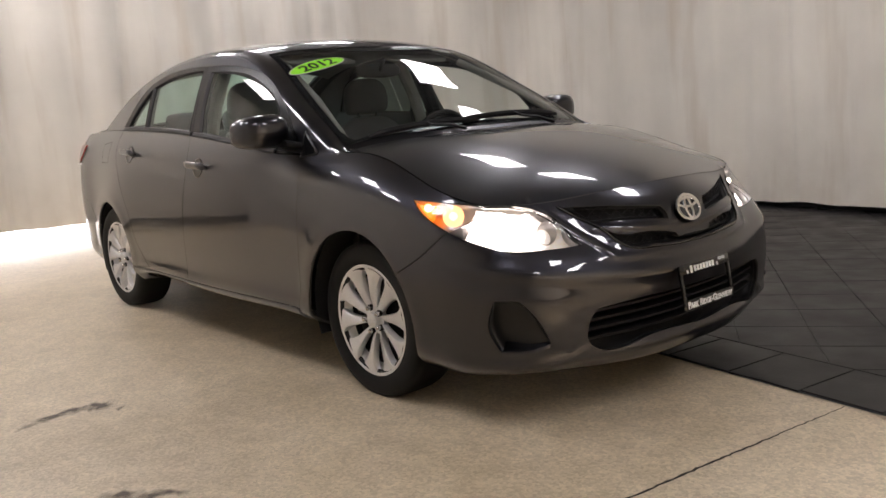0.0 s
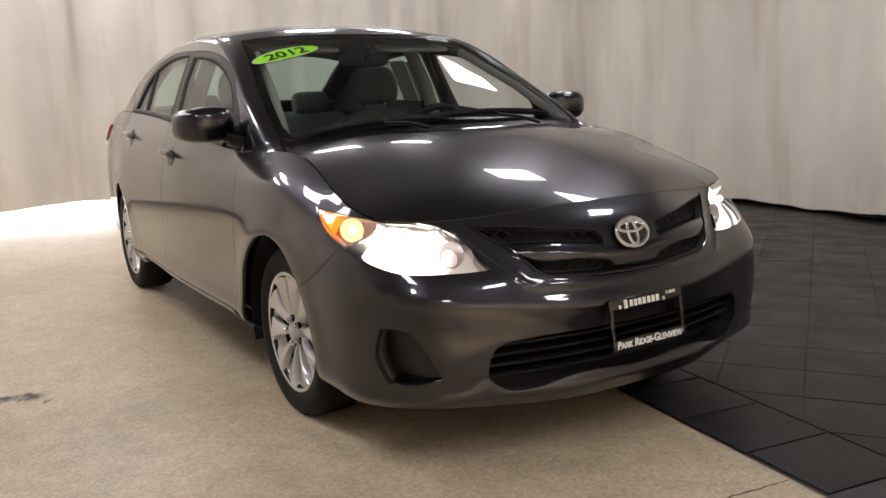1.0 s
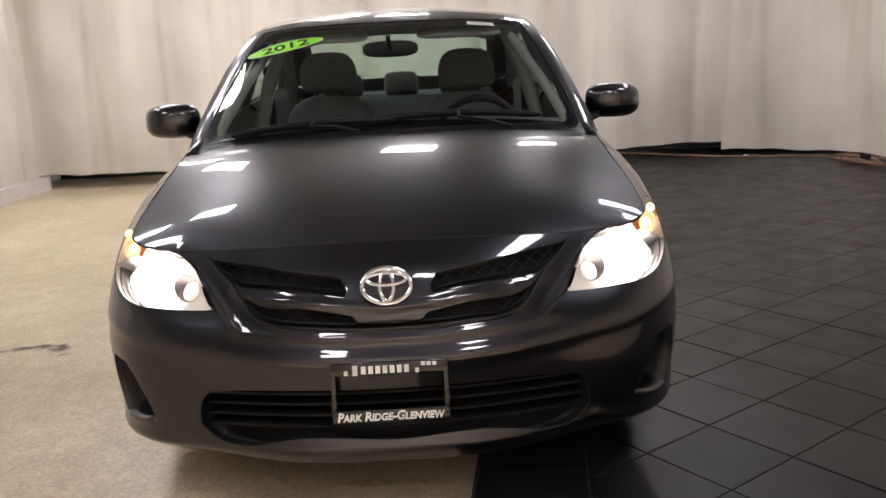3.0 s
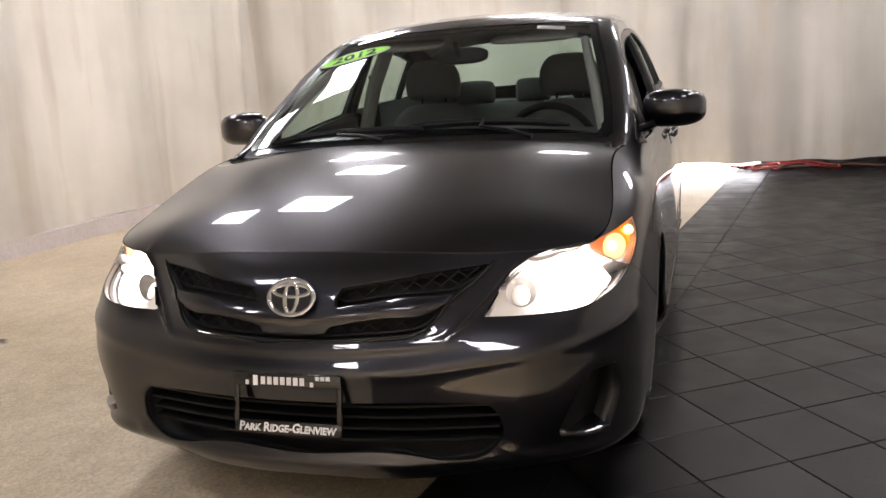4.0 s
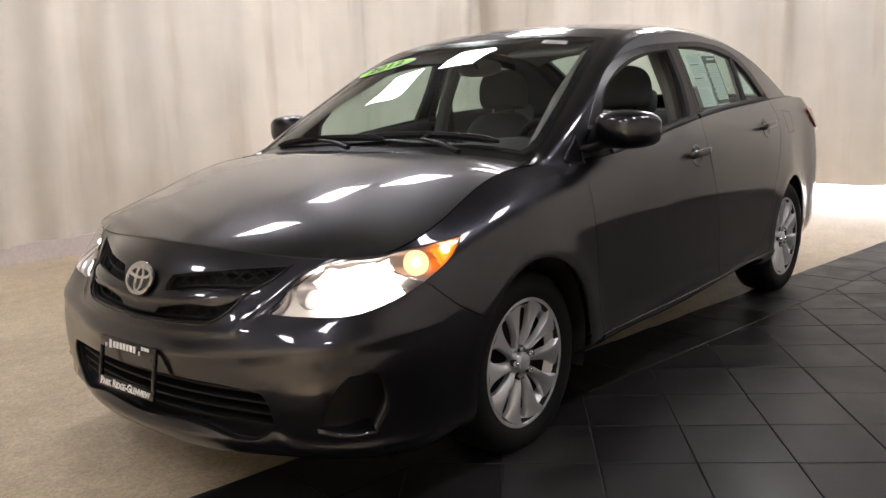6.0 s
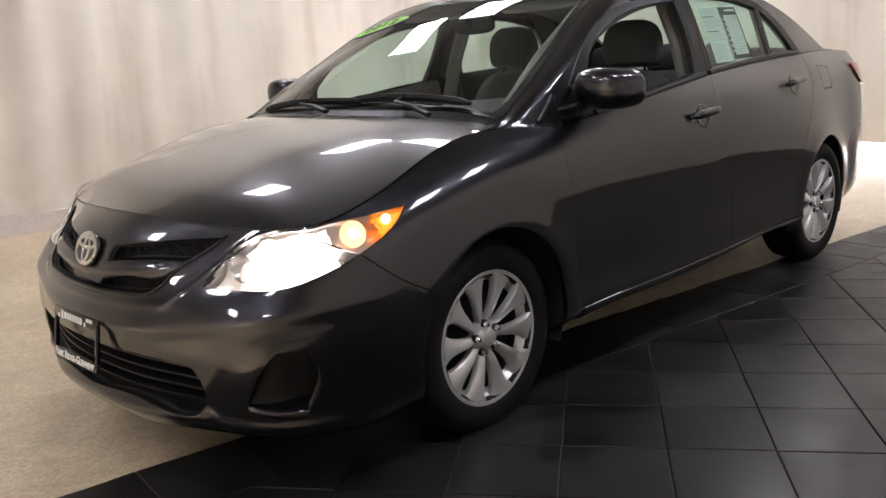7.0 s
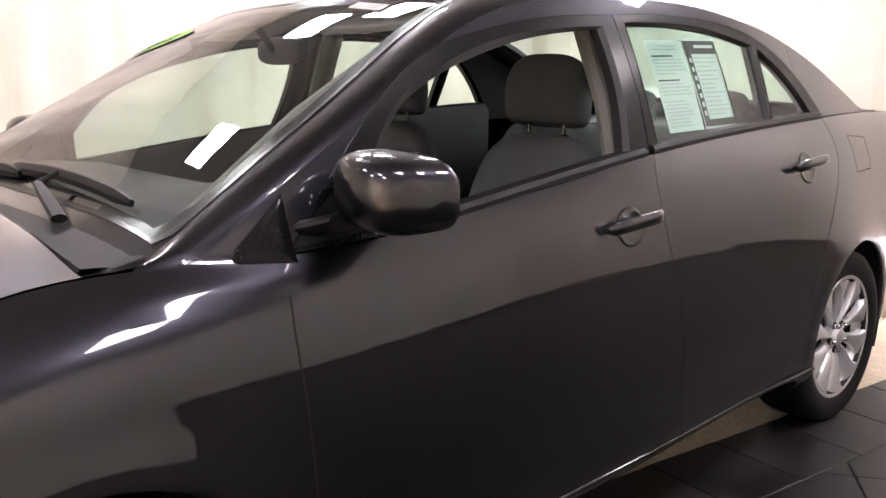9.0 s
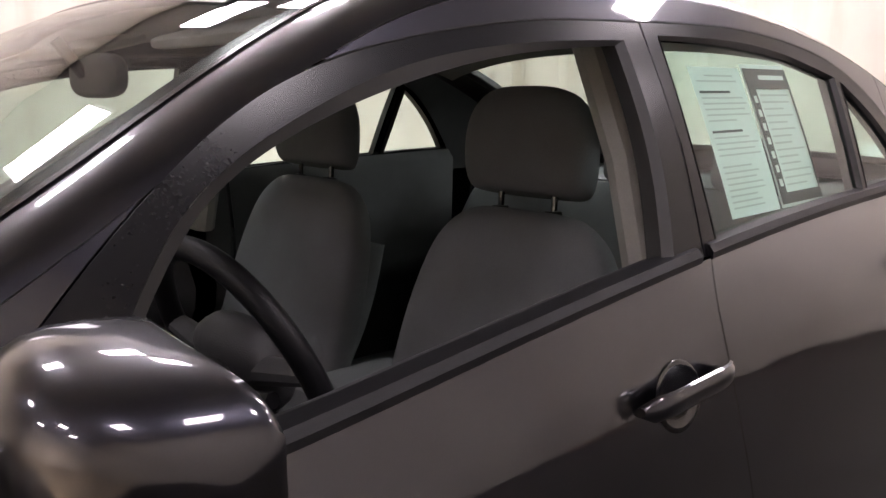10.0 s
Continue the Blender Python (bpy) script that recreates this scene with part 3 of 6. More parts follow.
def hood_z(x, y):
    r = np.abs(y) / hood_half(x)
    ridge = 0.004 * np.exp(-((np.abs(y) - (0.46 - 0.12 * np.clip(x, 0, 0.8))) / 0.07) ** 2) * np.clip((0.68 - x) / 0.3, 0, 1)
    return hood_mid(x) - (hood_mid(x) - hood_side(x)) * r ** 2.3 + ridge


def column(x, y, *rows):
    """One upright line of the body side: (x offset, y offset, z) at eight levels."""
    return [(x + dx, y + dy, z) for dx, dy, z in rows]


COLUMNS = [
    column(0.92, 0, (-.12, 0, .150), (-.030, 0, .182), (-.010, 0, .30), (0, 0, .468), (-.018, 0, .53), (-.045, 0, .62), (-.085, 0, .70), (-.16, 0, .76)),
    column(0.895, .30, (-.11, 0, .152), (-.028, 0, .185), (-.009, 0, .30), (0, 0, .468), (-.018, 0, .53), (-.048, 0, .615), (-.095, 0, .69), (-.165, 0, .752)),
    column(0.84, .515, (-.12, -.01, .160), (-.04, -.005, .195), (-.004, 0, .31), (0, 0, .46), (-.018, -.005, .545), (-.065, -.02, .605), (-.115, -.015, .67), (-.175, .01, .738)),
    column(0.76, .712, (-.12, -.04, .170), (-.035, -.01, .205), (-.003, .004, .31), (0, .008, .46), (-.022, .005, .55), (-.068, 0, .62), (-.12, -.005, .685), (-.175, .005, .748)),
    column(0.62, .828, (-.09, -.045, .175), (-.04, -.015, .210), (-.018, -.005, .31), (-.005, .003, .46), (-.02, 0, .55), (-.05, -.01, .63), (-.085, -.032, .695), (-.12, -.065, .770)),
    column(0.39, .870, (-.02, -.055, .19), (-.01, -.02, .23), (0, -.005, .32), (0, .003, .47), (0, 0, .56), (-.012, -.012, .66), (-.03, -.035, .74), (-.045, -.105, .816)),
    column(0, .88, (0, -.04, .19), (0, -.015, .24), (0, -.005, .34), (0, .002, .48), (0, 0, .60), (0, -.012, .72), (0, -.036, .825), (0, -.142, .920)),
    column(-.38, .868, (0, -.10, .228), (0, -.012, .268), (0, 0, .35), (0, .001, .48), (0, .001, .60), (0, -.005, .73), (0, -.024, .84), (0, -.072, .925)),
    column(-.90, .868, (0, -.10, .233), (0, -.012, .272), (0, .001, .35), (0, .002, .48), (0, .002, .60), (0, -.002, .73), (0, -.018, .86), (0, -.054, .968)),
    column(-1.45, .868, (0, -.10, .238), (0, -.012, .277), (0, .001, .35), (0, .003, .48), (0, .003, .61), (0, -.002, .75), (0, -.022, .90), (0, -.070, 1.025)),
    column(-2.0, .860, (0, -.10, .246), (0, -.014, .284), (0, .001, .35), (0, .004, .49), (0, .005, .62), (0, -.002, .77), (0, -.028, .93), (0, -.088, 1.055)),
    column(-2.5, .845, (0, -.03, .19), (0, -.01, .26), (0, 0, .36), (0, .006, .50), (0, .008, .62), (0, -.004, .78), (0, -.034, .94), (0, -.092, 1.070)),
    column(-2.98, .797, (0, -.06, .21), (0, -.025, .27), (0, -.008, .37), (0, .002, .52), (0, .004, .64), (0, -.008, .79), (0, -.03, .94), (0, -.09, 1.065)),
    column(-3.34, .735, (0, -.08, .23), (0, -.03, .29), (0, -.008, .39), (0, 0, .54), (0, 0, .66), (0, -.008, .80), (0, -.035, .94), (0, -.10, 1.045)),
    column(-3.53, .50, (.06, -.06, .23), (.02, -.02, .29), (.005, 0, .39), (0, 0, .54), (0, 0, .66), (.008, 0, .80), (.03, -.02, .94), (.09, -.05, 1.04)),
    column(-3.58, 0, (.06, 0, .23), (.02, 0, .29), (.005, 0, .39), (0, 0, .54), (0, 0, .66), (.008, 0, .80), (.03, 0, .94), (.09, 0, 1.04)),
]
half = np.array(COLUMNS)
NET = np.concatenate([half[:0:-1] * (1, -1, 1), half])
step_u = np.linalg.norm(np.diff(NET, axis=0), axis=2).mean(1)
KU = np.r_[0, np.cumsum(step_u)]
KU -= KU[len(half) - 1]
KV = np.r_[0, np.cumsum(np.linalg.norm(np.diff(NET[8:-8], axis=1), axis=2).mean(0))]
TOP = KV[-1]


def skin(uv):
    """A point of the lower body: u runs round the car from the nose, v runs up."""
    uv = np.asarray(uv, float)
    p = np.einsum("qi,ijk,qj->qk", cardinal(KU, uv[:, 0]), NET, cardinal(KV, uv[:, 1]))
    for hub in (0.0, -2.6):
        d = np.hypot(p[:, 0] - hub, p[:, 2] - 0.31)
        p[:, 1] += np.sign(p[:, 1]) * 0.005 * np.exp(-((d - 0.36) / 0.05) ** 2)
    # bumper: a crease at mid height, a lip under the intake with a nub at each end, crests on the grille bar and beside the lamps
    ahead = np.clip((p[:, 0] - 0.48) / 0.2, 0, 1)
    w, z = np.abs(p[:, 1]), p[:, 2]
    out = ahead * (0.007 * np.exp(-((z - 0.472 - 0.12 * w * w) / 0.026) ** 2) + 0.014 * np.exp(-((z - 0.226) / 0.026) ** 2))
    out += ahead * 0.007 * np.exp(-((w - 0.540) / 0.030) ** 2 - ((z - 0.255) / 0.020) ** 2)
    out += ahead * 0.007 * np.exp(-((z - 0.606 - 0.09 * w) / 0.011) ** 2) * np.clip((0.44 - w) / 0.05, 0, 1)
    out += ahead * 0.005 * np.exp(-((z - 0.532 - 0.10 * w * w) / 0.013) ** 2) * np.clip((0.46 - w) / 0.08, 0, 1)
    off = ((w - 0.407) * 0.15 - (z - 0.559) * 0.154) / 0.215
    out += ahead * 0.006 * np.exp(-(off / 0.010) ** 2) * np.clip((z - 0.54) / 0.03, 0, 1)
    way = p[:, :2] - (0.2, 0.0)
    p[:, :2] += way / np.maximum(np.linalg.norm(way, axis=1), 0.1)[:, None] * out[:, None]
    return p


tab_u, tab_v = np.linspace(0, KU[-1], 700), np.linspace(0, TOP, 90)
TAB_UV = np.array([(u, v) for u in tab_u for v in tab_v])
TAB = skin(TAB_UV)


def find(points, use=(0, 1, 2), where=None):
    """(u, v) on the skin's left half nearest to points, compared on the axes in use."""
    out = []
    for p in np.asarray(points, float):
        d = ((TAB[:, use] - p) ** 2).sum(1)
        if where is not None:
            d = d + np.where(where, 0, 9)
        uv = TAB_UV[d.argmin()].copy()
        for _ in range(6):
            s = skin([uv, uv + (1e-3, 0), uv + (0, 1e-3)])[:, use]
            j = np.stack([s[1] - s[0], s[2] - s[0]], 1) / 1e-3
            uv = uv + np.clip(np.linalg.lstsq(j, p - s[0], rcond=None)[0], -0.02, 0.02)
            uv[0], uv[1] = np.clip(uv[0], 0, KU[-1]), np.clip(uv[1], 0, TOP)
        out.append(uv)
    return np.array(out)


SIDE, FRONT = TAB[:, 0] < 0.45, TAB[:, 0] > 0.5


def side(*xz):
    return find(xz, (0, 2), SIDE)


def nose(*yz):
    return find(yz, (1, 2), FRONT)


loops = {}
for hub, key in ((0.0, "arch_f"), (-2.6, "arch_r")):
    ring = side(*[(hub + 0.338 * math.cos(a), 0.312 + 0.338 * math.sin(a)) for a in np.linspace(-0.3, math.pi + 0.3, 40)])
    a, b = ring[0], ring[-1]
    loops[key] = np.concatenate([ring, [(b[0], -0.01), (a[0], -0.01)]])
lamp_pts = find([(.755, .474, .573), (.742, .503, .626), (.689, .541, .688), (.643, .600, .727), (.578, .708, .745), (.478, .776, .757), (.325, .815, .768),
                 (.383, .834, .728), (.460, .833, .690), (.545, .815, .654), (.622, .782, .626), (.687, .733, .607), (.738, .640, .598), (.755, .560, .588)])
loops["lamp"] = smooth_loop(lamp_pts, 0.012, (0, 6))
fog_pts = find([(.668, .79, .452), (.720, .732, .446), (.752, .697, .39), (.778, .662, .30), (.735, .705, .282), (.672, .775, .280), (.645, .80, .36)])
loops["fog"] = smooth_loop(fog_pts, 0.012, (0, 1, 3, 5))
slot_up = nose((.112, .658), (.128, .684), (.29, .702), (.42, .711), (.492, .716), (.452, .684), (.408, .656), (.30, .657), (.20, .650), (.115, .638))
loops["slot"] = smooth_loop(slot_up, 0.012, (0, 1, 4, 6, 9))
low_half = nose((0.0, .566), (.085, .572), (.10, .588), (.25, .609), (.36, .618), (.396, .636), (.365, .600), (.338, .581), (.25, .567), (.12, .560), (0.0, .558))
intake_half = nose((0.0, .396), (.20, .396), (.40, .393), (.495, .387), (.520, .360), (.532, .290), (.505, .262), (.30, .256), (0.0, .254))


def both(half_pts):
    return np.concatenate([half_pts[:-1], [(0.0, half_pts[-1][1])], half_pts[-2:0:-1] * (-1, 1)])


half_g = low_half.copy()
half_g[0, 0] = 0.0
loops["grille"] = smooth_loop(both(half_g), 0.012, (1, 2, 5, 15, 18, 19))
half_i = intake_half.copy()
half_i[0, 0] = 0.0
loops["intake"] = smooth_loop(both(half_i), 0.015, (3, 5, 11, 13))
strake = find([(.750, .476, .574), (.735, .500, .625), (.683, .540, .690), (.672, .556, .715), (.752, .486, .637), (.838, .410, .561)])
loops["strake"] = smooth_loop(strake, 0.012, (0, 3, 5))

EDGE = 0.0005
door_f = side((-.42, .297), (-.395, .48), (-.380, .70), (-.378, .86), (-.410, .921))
hinge = side((-1.50, .297), (-1.49, .50), (-1.455, .70), (-1.41, .86), (-1.405, .95), (-1.43, 1.02))
door_r = side((-1.99, .297), (-2.06, .345), (-2.165, .45), (-2.225, .60), (-2.30, .72), (-2.37, .84), (-2.42, .95), (-2.40, 1.065))


def to_top(pts):
    pts = pts.copy()
    pts[-1, 1] = TOP - EDGE
    return pts


def line(pts, step=0.02):
    d = np.r_[0, np.cumsum(np.linalg.norm(np.diff(pts, axis=0), axis=1))]
    return cardinal(d, np.linspace(0, d[-1], int(d[-1] / step) + 2)) @ pts


def straight(a, b, step=0.02):
    n = max(2, int(np.linalg.norm(np.subtract(b, a)) / step))
    return np.array([np.asarray(a) + (np.asarray(b) - np.asarray(a)) * k / n for k in range(n + 1)])


d0, d1, d2 = line(to_top(door_f)), line(to_top(hinge)), line(to_top(door_r))
loops["front_door"] = np.concatenate([d0, straight(d0[-1], d1[-1])[1:-1], d1[::-1], straight(d1[0], d0[0])[1:-1]])
loops["rear_door"] = np.concatenate([d1, straight(d1[-1], d2[-1])[1:-1], d2[::-1], straight(d2[0], d1[0])[1:-1]])
split = side((.50, .67), (.42, .60), (.30, .53), (.25, .50))
mid_arch, sill_f = side((0.0, .40))[0], side((-.42, .297))[0]
corner = find([(.55, .74, .765)])[0]
loops["fender"] = np.concatenate([line(split), [mid_arch, (mid_arch[0], EDGE), (sill_f[0], EDGE)], straight(sill_f, d0[0])[1:1], d0,
                                  straight(d0[-1], (corner[0], TOP - EDGE))[1:], [(corner[0], TOP - 0.05)]])
sill = side((-.42, .297), (-1.99, .297), (-2.26, .297))
loops["rocker"] = np.concatenate([straight(sill[0], sill[1]), [sill[2], (sill[2][0], EDGE)], straight((sill[2][0], EDGE), (sill[0][0], EDGE), 0.05)[1:]])
rear_split = side((-2.90, .42), (-3.02, .60), (-3.2, .66), (-3.6, .66))
loops["rear_bumper"] = np.concatenate([line(rear_split[:3]), [(KU[-1] - EDGE, rear_split[2][1]), (KU[-1] - EDGE, EDGE), (rear_split[0][0], EDGE)]])
fuel = side((-2.545, 1.005), (-2.70, .99), (-2.715, .885), (-2.57, .885))
loops["fuel_flap"] = smooth_loop(fuel, 0.012, (0, 1, 2, 3))
tail = side((-3.10, .985), (-3.26, .972), (-3.43, .930), (-3.43, .845), (-3.28, .868), (-3.16, .920))
loops["tail_lamp"] = smooth_loop(tail, 0.012, (0, 2, 3))
whole = np.concatenate([straight((-KU[-1], 0), (KU[-1], 0)), straight((KU[-1], 0), (KU[-1], TOP))[1:], straight((KU[-1], TOP), (-KU[-1], TOP))[1:], straight((-KU[-1], TOP), (-KU[-1], 0))[1:-1]])
every = {}
for key, loop in loops.items():
    if key in ("grille", "intake"):
        every[key] = loop
    else:
        every[key] = loop
        every[key + "*"] = loop[::-1] * (-1, 1)
gu = np.arange(-KU[-1] + 0.01, KU[-1], 0.022)
gv = np.r_[np.arange(0.008, 0.45, 0.0125), np.arange(0.45, TOP - 0.004, 0.022)]
fine_u, fine_v = np.arange(-1.1, 1.1, 0.011), np.arange(0.006, TOP - 0.003, 0.0095)
grid = np.array([(u + (0.011 if k % 2 else 0), v) for k, v in enumerate(gv) for u in gu if abs(u) > 1.1]
                + [(u + (0.0055 if k % 2 else 0), v) for k, v in enumerate(fine_v) for u in fine_u])
every["rest"] = whole
rank = ["slot", "arch_f", "arch_r", "lamp", "fog", "strake", "fuel_flap", "tail_lamp", "front_door", "rear_door", "rocker", "fender", "rear_bumper"]
order = ["grille", "intake"] + [k + s for k in rank for s in ("", "*")] + ["rest"]
cut = panels(skin, grid, every, order)
for a, s in ((k, s) for k in ("front_door", "rear_door", "fender", "rocker", "rear_bumper", "fuel_flap") for s in ("", "*")):
    if a + s in cut:
        low_one = a == "rocker"
        sheet("sill_panel" if low_one else a, cut[a + s], PAINT, car, lift=0.009 if low_one else 0.0, dark_rim=not low_one)
rest = cut["rest"]
c = rest[0][rest[2]].mean(1)
for name, sel in (("front_bumper", c[:, 0] > -0.5), ("rear_quarter", c[:, 0] <= -0.5)):
    t = rest[2][sel]
    use, inv = np.unique(t, return_inverse=True)
    sheet(name, (rest[0][use], rest[1][use], inv.reshape(-1, 3)), PAINT, car, sink=0.02 if name == "front_bumper" else 0.011)
RECESS = mat("dark_recess_plastic", (0.009, 0.009, 0.010), 0.38, scale=30, vary=0.15, fine=500, bump=0.15)
for s in ("", "*"):
    q, m, t = cut["strake" + s]
    sheet("headlamp_corner_trim", (q - m * 0.007, m, t), PAINT, car, gap=0, sink=0.01, dark_rim=False)
    q, m, t = cut["fog" + s]
    deep = 0.004 + 0.060 * np.clip((np.abs(q[:, 1]) - 0.655) / 0.115, 0, 1) ** 1.2
    sheet("fog_lamp_blank", (q - m * deep[:, None], m, t), RECESS, car, gap=-0.003, sink=0.002 - deep)
    q, m, t = cut["slot" + s]
    sheet("grille_backing", (q - m * 0.045, m, t), DARK, car, gap=-0.006, sink=-0.04)
q, m, t = cut["grille"]
sheet("grille_backing", (q - m * 0.045, m, t), DARK, car, gap=-0.006, sink=-0.04)
q, m, t = cut["intake"]
sheet("intake_backing", (q - m * 0.09, m, t), BLACK, car, gap=-0.006, sink=-0.085)

# hood
seam_u = np.arange(0, 3.0, 0.02)
seam = skin(np.array([(u, TOP) for u in seam_u]))
keep_to = int(np.argmax(seam[:, 0] < -0.085))
edge_half = seam[:keep_to + 1]
rear_y = np.linspace(edge_half[-1][1], 0, 30)[1:]
rear = np.array([(-0.085 - 0.02 * math.cos(y / 0.73 * 1.57), y) for y in rear_y])
loop_h = np.concatenate([edge_half[:, :2], rear, (rear[::-1] * (1, -1))[1:], (edge_half[::-1, :2] * (1, -1))[:-1]])


def hood_basis(x, y):
    return np.column_stack([((x - 0.33) / 0.43) ** i * (y / 0.75) ** (2 * j) for i in range(6) for j in range(5)])


# each cross section is a crown that falls to the edge of the lamps and fenders
fx, fy = (g.ravel() for g in np.meshgrid(np.linspace(-0.12, 0.75, 44), np.linspace(0, 0.76, 39)))
edge_x, edge_w, edge_z = (edge_half[::-1, k] for k in range(3))
wide, drop = np.interp(fx, edge_x, edge_w), np.interp(fx, edge_x, edge_z)
keep = (fy < wide) & (wide > 0.12)
fx, fy, wide, drop = fx[keep], fy[keep], wide[keep], drop[keep]
crown = hood_mid(fx) - (hood_mid(fx) - drop) * (fy / wide) ** 2.7
crown += 0.0035 * np.exp(-((fy - 0.43 + 0.10 * np.clip(fx, 0, 0.8)) / 0.08) ** 2) * np.clip((0.68 - fx) / 0.3, 0, 1)
ax, ay, az = np.r_[edge_half[:, 0], fx], np.r_[edge_half[:, 1], fy], np.r_[edge_half[:, 2], crown]
wt = np.r_[np.full(len(edge_half), 2.0), np.full(len(fx), 0.6)]
HOOD = np.linalg.lstsq(hood_basis(ax, ay) * wt[:, None], az * wt, rcond=None)[0]
lift_at = edge_half[:, 2] - hood_basis(edge_half[:, 0], edge_half[:, 1]) @ HOOD


def hood_skin(xy):
    xy = np.asarray(xy, float)
    z = hood_basis(xy[:, 0], xy[:, 1]) @ HOOD
    d2 = (xy[:, None, 0] - edge_half[None, :, 0]) ** 2 + (np.abs(xy[:, None, 1]) - edge_half[None, :, 1]) ** 2
    w = 1 / (d2 + 2e-5) ** 1.5
    near = np.exp(-np.sqrt(d2.min(1)) / 0.07)
    return np.column_stack([xy, z + near * (w * lift_at).sum(1) / w.sum(1)])


gx, gy = np.meshgrid(np.arange(-0.12, 0.8, 0.02), np.arange(-0.8, 0.8, 0.02))
hood_cut = panels(hood_skin, np.column_stack([gx.ravel(), gy.ravel()]), {"hood": loop_h}, ["hood"], (0, 0, -5))
sheet("hood", hood_cut["hood"], PAINT, car, gap=0.0025)

# greenhouse
belt = skin(np.array([(u, TOP) for u in np.linspace(1.2, KU[-1], 200)]))
belt = belt[np.argsort(belt[:, 0])]


def belt_y(x):
    return np.interp(x, belt[:, 0], belt[:, 1])


def belt_z(x):
    return np.interp(x, belt[:, 0], belt[:, 2])


roof_mid = curve((-0.10, 0.925), (-0.2, 0.985), (-0.4, 1.118), (-0.6, 1.235), (-0.8, 1.343), (-1.0, 1.422), (-1.25, 1.463), (-1.55, 1.476), (-1.9, 1.459), (-2.2, 1.407), (-2.45, 1.320), (-2.7, 1.205), (-3.0, 1.075))
roof_drop = curve((-0.1, 0.03), (-0.3, 0.06), (-0.6, 0.11), (-1.0, 0.12), (-1.8, 0.12), (-2.4, 0.12), (-3.0, 0.10))
rail_y = curve((-0.1, 0.735), (-0.21, 0.718), (-0.35, 0.703), (-0.55, 0.671), (-0.75, 0.628), (-0.95, 0.588), (-1.15, 0.565), (-1.6, 0.55), (-2.0, 0.55), (-2.35, 0.565), (-2.7, 0.60), (-3.0, 0.62))


def roof_skin(xy):
    xy = np.asarray(xy, float)
    x, y = xy[:, 0], xy[:, 1]
    return np.column_stack([x, y, roof_mid(x) - roof_drop(x) * y * y - 0.18 * np.abs(y) ** 6])


def flank_y(x, z):
    h = np.maximum(z - belt_z(x), -0.05)
    return belt_y(x) - 0.004 - 0.34 * h - 0.22 * h * h


def flank_skin(xz):
    xz = np.asarray(xz, float)
    return np.column_stack([xz[:, 0], flank_y(xz[:, 0], xz[:, 1]), xz[:, 1]])


def rail_low(x):
    """Height at which the door frames end below the roof rail."""
    x = np.atleast_1d(np.asarray(x, float))
    top = roof_skin(np.column_stack([x, rail_y(x)]))[:, 2]
    return np.maximum(top - 0.035, belt_z(x) + 0.004)


xs = np.arange(-2.98, -0.11, 0.02)
cowl = [(-0.215 + 0.02 * math.cos(y / 0.7 * 1.57), y) for y in np.linspace(-0.69, 0.69, 40)]
header = [(-0.985 + 0.075 * math.cos(y / 0.55 * 1.4), y) for y in np.linspace(0.572, -0.572, 40)]
sides_w = [(x, rail_y(x)[0] - 0.008) for x in np.linspace(-0.225, -0.955, 38)]
loop_w = np.array(cowl + sides_w[1:-1] + header + [(x, -y) for x, y in sides_w[::-1]][1:-1])
back_t = [(-2.24 - 0.03 * math.cos(y / 0.55 * 1.4), y) for y in np.linspace(-0.53, 0.53, 30)]
back_s = [(x, rail_y(x)[0] - 0.03) for x in np.linspace(-2.27, -2.88, 30)]
back_b = [(-2.89 - 0.05 * math.cos(y / 0.6 * 1.4), y) for y in np.linspace(0.57, -0.57, 30)]
loop_b = np.array(back_t + back_s[1:-1] + back_b + [(x, -y) for x, y in back_s[::-1]][1:-1])
rim_r = [(x, rail_y(x)[0]) for x in xs]
loop_r = np.array(rim_r + [(x, -y) for x, y in rim_r[::-1]])
gx, gy = np.meshgrid(np.arange(-2.97, -0.12, 0.025), np.arange(-0.74, 0.74, 0.025))
roof_cut = panels(roof_skin, np.column_stack([gx.ravel(), gy.ravel()]), {"windscreen": loop_w, "rear_window": loop_b, "roof": loop_r}, ["windscreen", "rear_window", "roof"], (-1.4, 0, 0))
sheet("roof", roof_cut["roof"], PAINT, car, gap=0.0, sink=0.02)
shield = sheet("windscreen", roof_cut["windscreen"], SHIELD, car, "clear windscreen with a faint green tint", gap=0.004, sink=0.004)
sheet("rear_window", roof_cut["rear_window"], WINDOW, car, gap=0.004, sink=0.004)
shield.visible_shadow = False

def rail_bulge(t, b):
    """The control point that crowns the strip between roof and door frames."""
    return (t + b) / 2 + np.array((0, 0.76, 0.65)) * 0.019


# roof rails and A-pillars: a rounded strip from the roof's rim to the door frames
for s in (1, -1):
    rings = []
    for x in xs:
        t = roof_skin([(x, rail_y(x)[0])])[0]
        zl = rail_low(x)[0]
        b = np.array((x, flank_y(np.array([x]), np.array([zl]))[0], zl))
        c = rail_bulge(t, b)
        rings.append([tuple(((1 - k) ** 2 * t + 2 * k * (1 - k) * c + k * k * b) * (1, s, 1)) for k in np.linspace(0, 1, 9)])
    part("roof_rail", loft(rings, closed=False), PAINT, car, sharp=60)

# door frames, pillars and side glass
low_x = np.arange(-2.90, -0.20, 0.02)
loop_f = np.array([(x, belt_z(x) - 0.0) for x in low_x] + [(x, rail_low(x)[0]) for x in low_x[::-1]])
